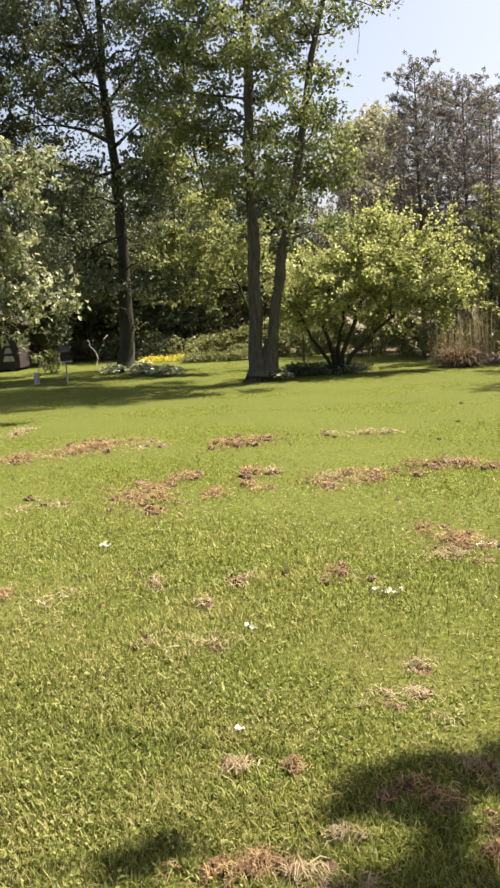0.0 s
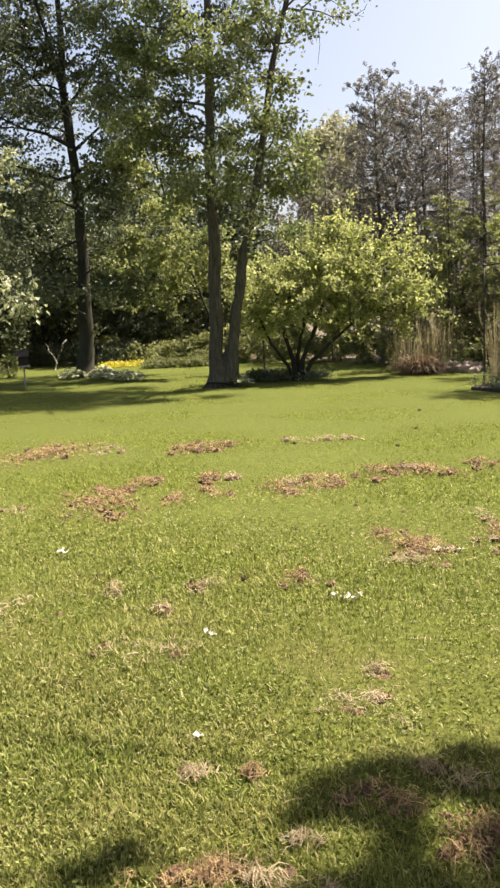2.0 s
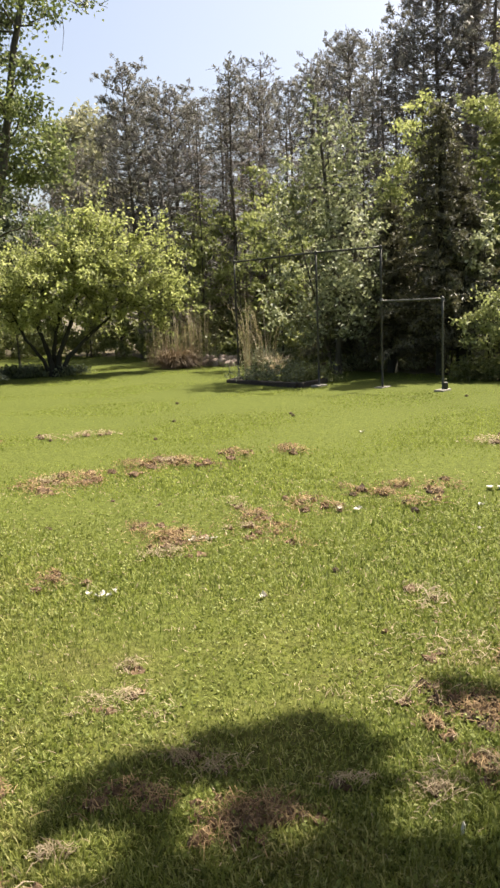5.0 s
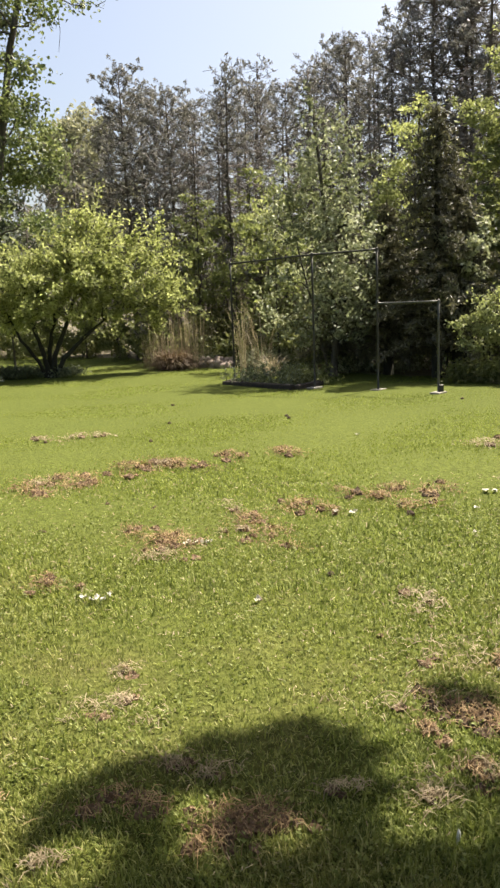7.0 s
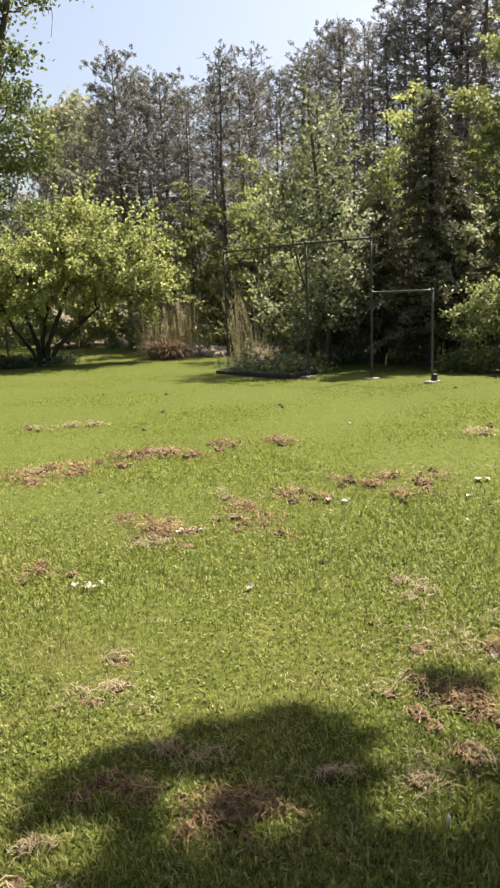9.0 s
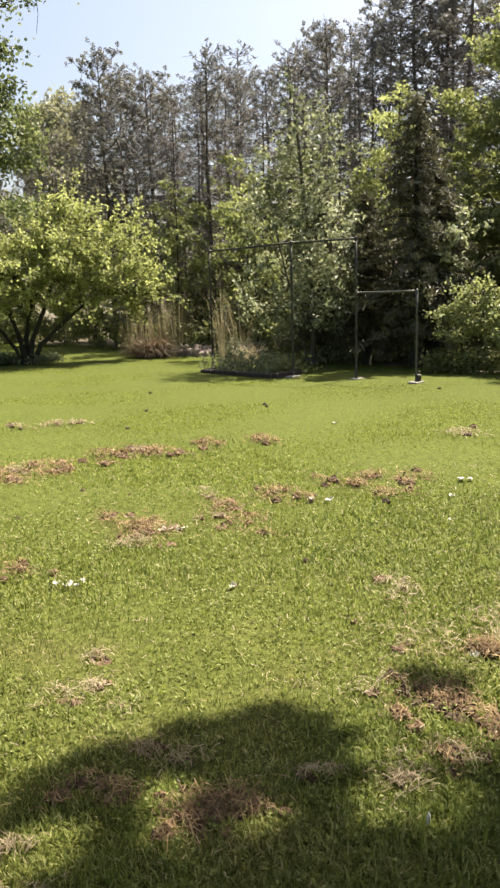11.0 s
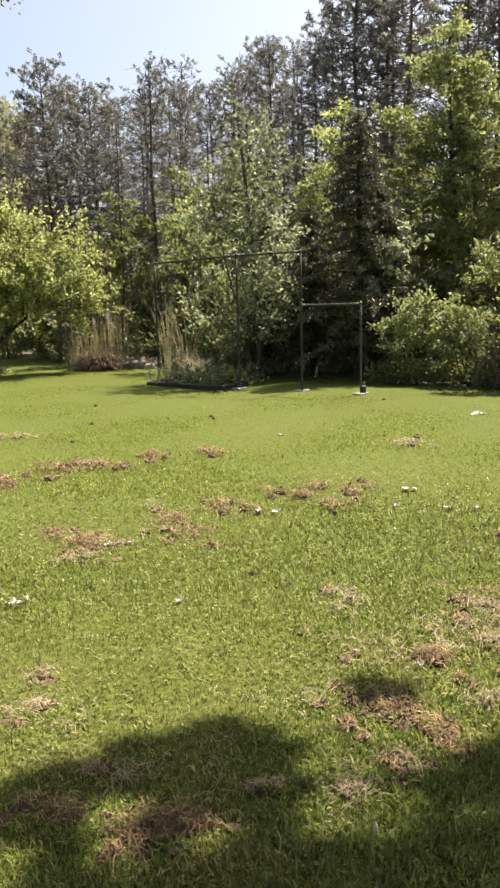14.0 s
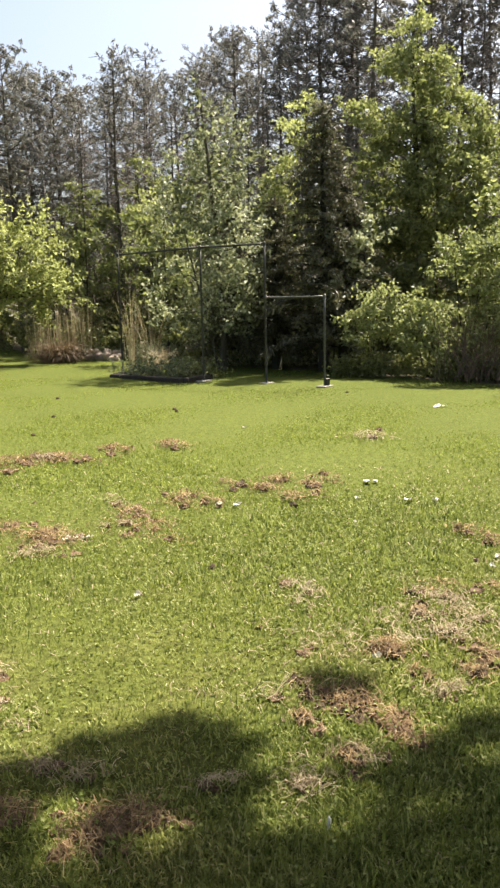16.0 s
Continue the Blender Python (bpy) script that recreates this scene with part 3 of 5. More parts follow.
def build_bars():
    at = (*POSTS[2], 0)
    fr = thing("pipe_frame", at, "weathered steel pipe frame with a high and a low bar", "exercise bars")
    r = 0.0175
    for (x, y), top, m in zip(POSTS, (HIGH, HIGH, HIGH, LOW), (M_STEEL, M_STEEL, M_STEEL, M_GALV)):
        z = np.linspace(-0.05, top, 6)
        P = np.stack([np.full(6, x), np.full(6, y), z], 1)
        post = part("post", tube(rel(P, at), r, 12), m, fr, smooth=True)
        part("base_plate", slab(x - at[0], y - at[1], 0.27, 0.16, 0.045, 0.5), M_CONCRETE, post, "flat concrete footing slab")
        part("elbow", tube(rel([(x, y, top - 0.05), (x, y, top - 0.01), (x, y, top + 0.02), (x, y, top + 0.034)], at), [r * 1.45, r * 1.5, r * 1.4, r * 0.7], 12), m, post, smooth=True)
    for (a, b, z, m) in ((0, 1, HIGH, M_STEEL), (1, 2, HIGH, M_STEEL), (2, 3, LOW, M_GALV)):
        A, B = (*POSTS[a], z), (*POSTS[b], z)
        part("crossbar", tube(rel(bend(A, B, -0.004, 7), at), r, 12), m, fr, smooth=True)
    x, y = POSTS[2]
    part("collar", tube(rel([(x, y, LOW - 0.05), (x, y, LOW - 0.045), (x, y, LOW + 0.045), (x, y, LOW + 0.05)], at), [r, r * 1.5, r * 1.5, r], 12), M_GALV, fr, smooth=True)
    for k, (z, w) in enumerate(((0.05, 0.06),)):
        x, y = POSTS[3]
        part("anchor_block", slab(x - at[0] + 0.04, y - at[1], 0.07, 0.07, 0.16), M_STEEL, post, "dark steel anchor block")


build_bars()

# ---- the two-stemmed tree, the tall dark tree, the apple tree ----
poplar = broadleaf("tree", (0.2, 18.9, 0),
          [([(0.08, 18.91, -0.05), (0.12, 18.91, 1.49), (0.18, 18.91, 3.52), (0.19, 18.91, 5.37), (0.25, 18.9, 7.16), (0.34, 18.9, 9.2), (0.4, 18.9, 11)], 0.185, 0.05),
           ([(0.33, 18.85, -0.05), (0.61, 18.88, 1.72), (0.87, 18.89, 3.1), (1.15, 18.87, 4.33), (1.49, 18.85, 6.0), (1.68, 18.83, 7.05), (1.98, 18.8, 8.2), (2.3, 18.8, 10)], 0.15, 0.045),
           ([(0.16, 18.88, -0.05), (0.24, 18.88, 0.3), (0.31, 18.88, 0.62), (0.36, 18.88, 0.95)], 0.23, 0.06)],
          deep([(-1.42, 18.8, 5.8, 0.85), (-1.07, 18.9, 7.2, 1.0), (-0.2, 18.9, 7.7, 0.8), (-0.4, 18.7, 6.1, 0.85),
           (-0.4, 18.9, 4.4, 0.8), (0.66, 18.9, 6.9, 0.7), (0.72, 19.2, 5.7, 0.62), (0.65, 19.2, 4.4, 0.6), (1.68, 18.8, 4.66, 0.85), (2.2, 18.8, 5.3, 0.6),
           (1.88, 18.8, 3.55, 0.5), (1.56, 18.9, 7.5, 0.5), (2.4, 18.75, 7.7, 0.45), (1.5, 19.0, 6.1, 0.55), (0.0, 19.2, 3.3, 0.6),
           (-1.0, 19, 8.8, 1.1)] + [(0.4, 19, 9.3, 1.1), (1.7, 19, 9.0, 0.8), (0.25, 18.4, 4.9, 0.42), (0.45, 18.4, 6.1, 0.42), (0.95, 18.4, 3.7, 0.36), (0.1, 18.4, 7.0, 0.45), (3.2, 18.6, 7.9, 0.25), (2.2, 18.7, 8.7, 0.4), (2.8, 18.7, 8.6, 0.36), (3.3, 18.7, 8.5, 0.3), (3.7, 18.7, 8.45, 0.18), (1.25, 18.5, 5.2, 0.45), (1.0, 18.9, 4.9, 0.5), (-0.7, 18.5, 5.2, 0.7), (-1.9, 19.2, 6.6, 0.7), (1.9, 18.8, 6.6, 0.45), (-0.5, 18.6, 8.0, 0.8), (0.9, 18.8, 7.9, 0.6), (-2.0, 19.6, 8.2, 0.7)] + [(1.05, 18.8, 7.3, 0.50), (1.0, 18.7, 6.4, 0.50), (1.38, 18.7, 5.75, 0.45), (0.6, 18.9, 5.4, 0.45), (2.05, 18.7, 5.8, 0.45), (1.6, 18.6, 6.8, 0.36), (1.3, 19.0, 8.2, 0.5), (0.7, 18.8, 8.1, 0.5), (1.75, 18.6, 4.3, 0.45)]) + shade_crown(0.6, 21.2, 12.0, 18, (3.2, 2.4), 1.4),
          M_POPLAR, M_BARK, flare=1.8, label="two-stemmed poplar with fresh yellow-green leaves on the lawn", per_m2=80, size=(0.095, 0.074), each=20, spread=0.15, hollow=0.25, twigs=12, shoots=170, reach=0.7)

for drooping in ([(2.9, 18.7, 8.35), (3.2, 18.65, 8.15), (3.5, 18.6, 7.95), (3.68, 18.6, 7.9)], [(3.5, 18.6, 7.95), (3.7, 18.6, 8.05), (3.82, 18.6, 8.3)], [(2.6, 18.7, 8.2), (2.7, 18.7, 7.8), (2.72, 18.7, 7.4), (2.66, 18.7, 7.0)]):
    part("bare_twig", tube(rel(drooping, (0.2, 18.9, 0)), np.linspace(0.009, 0.004, len(drooping)), 5), M_BARK, poplar, "thin leafless drooping twig", smooth=True)

broadleaf("tree", (-1.4, 24.7, 0),
          [([(0.08, 24.7, -0.05), (0.02, 24.7, 1.6), (-1.0, 24.7, 4.5), (-1.5, 24.7, 7.0), (-1.5, 24.7, 9.0)], 0.045, 0.02)],
          deep([(-1.42, 24.6, 3.7, 1.1), (-1.75, 24.6, 5.5, 1.1), (-1.85, 24.6, 7.1, 1.05), (-1.0, 24.6, 2.7, 0.7), (-0.8, 24.3, 4.8, 0.6), (-2.5, 24.2, 3.2, 0.8), (-1.6, 24.6, 8.6, 0.9), (-0.5, 24.4, 3.6, 0.8), (-2.6, 24.6, 6.2, 0.8), (-0.7, 24.6, 6.4, 0.5), (0.0, 24.2, 2.9, 0.7), (-1.6, 24.0, 2.4, 0.6)], by=0.05),
          M_BRIGHT, M_DARKBARK, "young maple with sunlit yellow-green leaves between two larger trees", per_m2=62, size=(0.125, 0.09), each=20, spread=0.16, hollow=0.25, shoots=110, reach=0.7, up=1.0)

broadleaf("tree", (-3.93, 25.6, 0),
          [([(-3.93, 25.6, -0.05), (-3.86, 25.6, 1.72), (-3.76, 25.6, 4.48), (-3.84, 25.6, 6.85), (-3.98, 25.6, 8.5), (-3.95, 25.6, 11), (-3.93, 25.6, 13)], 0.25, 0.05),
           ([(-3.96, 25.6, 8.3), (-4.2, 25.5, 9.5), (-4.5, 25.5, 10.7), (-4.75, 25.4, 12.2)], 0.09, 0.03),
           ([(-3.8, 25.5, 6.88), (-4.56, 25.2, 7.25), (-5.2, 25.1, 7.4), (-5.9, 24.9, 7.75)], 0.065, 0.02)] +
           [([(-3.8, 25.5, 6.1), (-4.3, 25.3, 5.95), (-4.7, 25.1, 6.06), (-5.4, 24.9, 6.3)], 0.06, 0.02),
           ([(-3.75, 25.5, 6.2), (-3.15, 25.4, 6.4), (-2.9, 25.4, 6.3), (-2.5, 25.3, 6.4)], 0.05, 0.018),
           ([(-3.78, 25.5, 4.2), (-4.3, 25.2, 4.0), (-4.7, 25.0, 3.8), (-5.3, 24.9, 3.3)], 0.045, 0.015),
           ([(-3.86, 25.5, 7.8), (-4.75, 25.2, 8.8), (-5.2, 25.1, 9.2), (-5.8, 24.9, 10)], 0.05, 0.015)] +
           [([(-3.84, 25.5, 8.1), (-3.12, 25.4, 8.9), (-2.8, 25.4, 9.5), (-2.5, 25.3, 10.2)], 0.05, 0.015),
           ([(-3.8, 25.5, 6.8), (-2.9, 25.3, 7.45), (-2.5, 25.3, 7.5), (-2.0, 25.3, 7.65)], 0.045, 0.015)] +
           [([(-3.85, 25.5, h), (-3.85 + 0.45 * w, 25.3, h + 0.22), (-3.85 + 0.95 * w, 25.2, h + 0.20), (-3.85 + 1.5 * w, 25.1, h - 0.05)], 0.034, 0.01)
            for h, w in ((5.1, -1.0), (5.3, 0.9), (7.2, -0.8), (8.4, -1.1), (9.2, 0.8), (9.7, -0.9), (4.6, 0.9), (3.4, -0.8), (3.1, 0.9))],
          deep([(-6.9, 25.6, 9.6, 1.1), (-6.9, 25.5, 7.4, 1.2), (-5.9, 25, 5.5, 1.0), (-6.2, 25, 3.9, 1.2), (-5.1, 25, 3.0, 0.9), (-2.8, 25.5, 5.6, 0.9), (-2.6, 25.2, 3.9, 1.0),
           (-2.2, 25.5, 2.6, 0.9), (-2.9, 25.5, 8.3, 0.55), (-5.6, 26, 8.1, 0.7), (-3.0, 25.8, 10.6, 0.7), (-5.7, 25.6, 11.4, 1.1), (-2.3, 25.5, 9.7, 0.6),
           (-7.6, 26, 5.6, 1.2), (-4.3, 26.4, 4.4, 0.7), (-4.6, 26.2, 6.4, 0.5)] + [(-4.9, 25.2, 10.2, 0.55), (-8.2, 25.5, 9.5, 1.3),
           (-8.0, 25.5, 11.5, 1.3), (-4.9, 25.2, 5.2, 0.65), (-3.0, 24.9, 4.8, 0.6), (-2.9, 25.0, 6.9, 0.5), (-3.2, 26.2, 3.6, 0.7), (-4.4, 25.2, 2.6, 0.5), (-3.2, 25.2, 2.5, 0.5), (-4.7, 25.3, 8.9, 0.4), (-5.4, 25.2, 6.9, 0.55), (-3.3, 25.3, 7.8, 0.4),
           (-4.6, 26.2, 9.8, 1.0)] + [(-5.4, 26.0, 8.9, 0.9), (-4.5, 25.8, 7.9, 0.7), (-3.2, 26.2, 9.2, 0.8), (-4.8, 25.0, 11.2, 0.9), (-3.5, 25.2, 11.2, 0.7), (-6.2, 25.2, 10.6, 0.9), (-7.4, 25.4, 8.5, 1.1), (-6.2, 25.6, 8.6, 0.8), (-7.9, 25.2, 7.4, 1.1), (-6.6, 25.2, 6.4, 0.9), (-8.0, 25.4, 8.8, 1.1), (-6.9, 25.4, 10.8, 1.0), (-5.7, 25.5, 10.0, 0.75), (-7.6, 25.4, 10.0, 1.0)] + [(-4.25, 25.9, 9.3, 0.5), (-4.5, 25.3, 8.2, 0.5), (-4.3, 26.0, 7.3, 0.45), (-5.0, 25.4, 7.9, 0.5), (-4.9, 25.9, 6.2, 0.45), (-3.4, 25.9, 8.7, 0.4), (-3.3, 25.8, 7.2, 0.35), (-3.5, 25.2, 10.0, 0.5), (-5.3, 25.4, 9.6, 0.6), (-2.7, 25.2, 7.6, 0.4), (-4.0, 25.2, 5.6, 0.4)]) + shade_crown(-2.9, 25.6, 13.2, 9, (3.8, 1.0), 1.35),
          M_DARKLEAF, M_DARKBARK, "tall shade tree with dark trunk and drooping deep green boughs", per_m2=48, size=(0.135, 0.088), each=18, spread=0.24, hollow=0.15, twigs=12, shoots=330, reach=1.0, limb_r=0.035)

def raised(lobes):
    """The low lobes of a crown lifted clear of the ground."""
    return [(x, y, z + 0.5 * max(0.0, 1.75 - z), r * (1.0 if z > 1.5 else 0.85)) for x, y, z, r in lobes]


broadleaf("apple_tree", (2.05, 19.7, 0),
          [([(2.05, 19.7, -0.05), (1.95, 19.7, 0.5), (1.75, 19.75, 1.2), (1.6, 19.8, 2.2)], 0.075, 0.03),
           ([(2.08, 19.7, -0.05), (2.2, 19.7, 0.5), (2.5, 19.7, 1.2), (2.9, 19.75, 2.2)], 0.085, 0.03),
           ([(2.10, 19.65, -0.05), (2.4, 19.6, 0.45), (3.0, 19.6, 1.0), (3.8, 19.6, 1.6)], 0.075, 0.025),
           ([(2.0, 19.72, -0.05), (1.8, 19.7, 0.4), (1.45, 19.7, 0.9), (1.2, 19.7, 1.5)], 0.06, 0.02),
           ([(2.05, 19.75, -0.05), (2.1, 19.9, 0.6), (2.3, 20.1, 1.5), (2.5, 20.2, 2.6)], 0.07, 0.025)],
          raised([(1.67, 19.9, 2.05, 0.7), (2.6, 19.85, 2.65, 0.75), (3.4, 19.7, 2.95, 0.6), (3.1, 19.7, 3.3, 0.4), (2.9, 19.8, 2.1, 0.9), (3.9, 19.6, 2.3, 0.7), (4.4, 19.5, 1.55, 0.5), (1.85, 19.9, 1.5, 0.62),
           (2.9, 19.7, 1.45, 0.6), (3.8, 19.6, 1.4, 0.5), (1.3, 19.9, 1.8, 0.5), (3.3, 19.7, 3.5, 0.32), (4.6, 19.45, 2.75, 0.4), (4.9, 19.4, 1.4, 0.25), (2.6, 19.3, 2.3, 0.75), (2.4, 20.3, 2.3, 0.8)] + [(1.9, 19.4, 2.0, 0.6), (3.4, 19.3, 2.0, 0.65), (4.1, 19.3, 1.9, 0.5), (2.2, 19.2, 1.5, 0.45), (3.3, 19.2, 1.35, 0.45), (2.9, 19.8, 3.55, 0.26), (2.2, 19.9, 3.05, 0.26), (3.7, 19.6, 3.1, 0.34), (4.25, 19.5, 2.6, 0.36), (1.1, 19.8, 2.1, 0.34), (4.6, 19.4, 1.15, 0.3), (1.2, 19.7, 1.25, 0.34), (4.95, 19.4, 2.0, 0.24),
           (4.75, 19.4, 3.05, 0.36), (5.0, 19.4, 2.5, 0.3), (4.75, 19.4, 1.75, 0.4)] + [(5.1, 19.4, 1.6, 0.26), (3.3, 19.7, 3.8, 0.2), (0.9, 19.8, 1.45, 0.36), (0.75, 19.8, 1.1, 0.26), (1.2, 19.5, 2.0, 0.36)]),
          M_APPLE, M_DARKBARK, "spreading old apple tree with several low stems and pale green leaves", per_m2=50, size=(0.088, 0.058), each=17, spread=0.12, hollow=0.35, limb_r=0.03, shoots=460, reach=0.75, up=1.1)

# ---- trees at the wood's edge ----
broadleaf("tree", (7.2, 14.95, 0),
          [([(7.19, 14.95, -0.05), (7.24, 14.93, 1.16), (7.16, 14.94, 2.39), (7.04, 15.0, 3.69), (6.92, 15.05, 5.1)], 0.07, 0.02),
           ([(7.15, 15.0, -0.05), (6.9, 15.05, 1.1), (6.6, 15.15, 2.4), (6.4, 15.25, 3.6)], 0.03, 0.010)],
          [(6.92, 15.06, 4.7, 0.55), (7.3, 14.9, 4.1, 0.6), (6.6, 15.2, 3.8, 0.6), (7.4, 14.85, 3.25, 0.52), (6.8, 15.1, 2.95, 0.62), (7.46, 14.8, 2.25, 0.5), (6.25, 15.3, 3.0, 0.5),
           (7.14, 14.9, 1.5, 0.55), (7.6, 14.7, 1.9, 0.3), (7.5, 14.75, 1.05, 0.3), (6.5, 15.2, 1.9, 0.5), (6.8, 15.1, 0.85, 0.4), (6.3, 15.3, 1.2, 0.4), (7.5, 14.5, 1.75, 0.42), (7.7, 14.55, 1.35, 0.34), (7.2, 14.6, 1.0, 0.4)] + [(7.75, 14.6, 2.3, 0.32), (7.0, 14.7, 2.0, 0.4),
           (6.8, 14.18, 2.47, 0.42), (7.13, 14.02, 2.31, 0.39), (7.21, 13.98, 1.78, 0.39), (6.83, 14.17, 1.69, 0.39), (6.57, 14.29, 1.27, 0.28), (7.24, 13.97, 2.82, 0.33), (7.06, 14.06, 3.29, 0.31), (7.3, 13.94, 1.31, 0.31)],
          M_SILVER, M_BARK, "slender young tree with pale silvery-green leaves behind the pipe frame", per_m2=60, size=(0.095, 0.06), each=15, shoots=150, reach=0.45, limb_r=0.02, up=1.4)

broadleaf("tree", (12.16, 14.77, 0.0),
          [([(12.16, 14.77, -0.05), (12.10, 14.77, 1.51), (11.92, 14.71, 3.55), (11.74, 14.71, 5.47), (11.70, 14.71, 6.91)], 0.10, 0.02)],
          [(12.02, 14.49, 6.2, 0.45), (11.38, 14.93, 6.3, 0.40), (12.31, 14.29, 5.3, 0.55), (12.68, 14.04, 4.75, 0.55), (11.03, 15.16, 5.3, 0.50), (11.70, 14.71, 6.85, 0.40), (11.68, 14.73, 6.07, 0.60), (12.04, 14.41, 5.35, 0.6), (11.56, 14.83, 4.93, 0.62), (12.28, 14.29, 4.39, 0.58), (11.44, 14.89, 3.91, 0.7), (12.10, 14.41, 3.49, 0.74),
           (12.76, 13.93, 3.67, 0.6), (13.00, 13.69, 4.63, 0.36), (11.20, 15.01, 2.71, 0.6), (11.80, 14.53, 2.47, 0.78), (12.52, 14.05, 2.53, 0.72), (13.12, 13.57, 2.59, 0.6), (11.08, 15.13, 1.87, 0.48), (13.24, 13.45, 3.67, 0.5),
           (11.80, 14.17, 1.63, 0.6), (12.64, 13.69, 1.63, 0.6)] + [(10.95, 15.3, 4.4, 0.5), (10.85, 15.35, 3.4, 0.6), (11.0, 15.2, 2.4, 0.55), (11.25, 15.0, 4.7, 0.45),
           (11.5, 14.1, 3.6, 0.5), (11.3, 14.2, 2.7, 0.5), (12.2, 13.6, 3.2, 0.5), (11.7, 14.0, 4.6, 0.45), (12.5, 13.4, 4.0, 0.45)],
          M_BRIGHT, M_BARK, "leafy young maple in bright spring green at the wood's edge", per_m2=110, size=(0.095, 0.068), each=21, shoots=200, reach=0.5, limb_r=0.022, up=1.1)

broadleaf("tree", (10.74, 17.64, 0.0),
          [([(10.74, 17.64, -0.05), (10.68, 17.64, 2.11), (10.68, 17.58, 4.27), (10.8, 17.52, 6.19)], 0.05, 0.012)],
          [(10.8, 17.52, 5.95, 0.36), (10.62, 17.64, 5.35, 0.5), (10.44, 17.7, 4.51, 0.46), (10.94, 17.4, 4.99, 0.46), (10.32, 17.76, 3.79, 0.41), (10.56, 17.4, 3.07, 0.36)],
          M_APPLE, M_BARK, "narrow young tree with yellow-green leaves beside a dark conifer", per_m2=110, size=(0.085, 0.06), each=20, limb_r=0.015)

# ---- conifers ----
rng = np.random.default_rng(41)


def hemlock(at, height, reach, label):
    """A dark conifer: straight trunk and layered drooping boughs of short needles."""
    t = thing("conifer", at, label, "tree")
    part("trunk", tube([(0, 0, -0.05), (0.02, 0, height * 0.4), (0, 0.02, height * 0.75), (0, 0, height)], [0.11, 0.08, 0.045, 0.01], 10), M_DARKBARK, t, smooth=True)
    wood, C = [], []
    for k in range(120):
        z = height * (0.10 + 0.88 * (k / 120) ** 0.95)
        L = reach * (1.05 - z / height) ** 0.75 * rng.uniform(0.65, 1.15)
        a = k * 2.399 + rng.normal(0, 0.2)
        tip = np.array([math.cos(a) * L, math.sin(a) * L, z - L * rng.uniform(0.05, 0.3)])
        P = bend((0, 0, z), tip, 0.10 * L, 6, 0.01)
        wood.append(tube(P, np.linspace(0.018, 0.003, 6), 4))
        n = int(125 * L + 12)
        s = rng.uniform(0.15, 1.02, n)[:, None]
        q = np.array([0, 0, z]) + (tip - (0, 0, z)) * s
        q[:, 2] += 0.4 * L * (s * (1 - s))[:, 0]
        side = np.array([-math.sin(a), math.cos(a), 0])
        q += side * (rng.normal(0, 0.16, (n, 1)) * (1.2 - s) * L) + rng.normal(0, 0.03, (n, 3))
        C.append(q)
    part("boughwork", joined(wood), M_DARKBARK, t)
    part("crown", leaves(np.concatenate(C), 0.12, 0.035, 0.5, 1.5, 0.05), M_HEMLOCK, t)
    return t


hemlock((8.75, 13.6, 0), 5.1, 1.6, "dark shaded hemlock at the wood's edge")
hemlock((9.4, 13.9, 0), 3.8, 1.15, "dark shaded hemlock at the wood's edge")
hemlock((8.25, 14.6, 0), 3.4, 0.9, "small dark hemlock under the taller trees")
hemlock((7.95, 15.9, 0), 3.6, 1.25, "dark spreading hemlock behind the slender young tree")


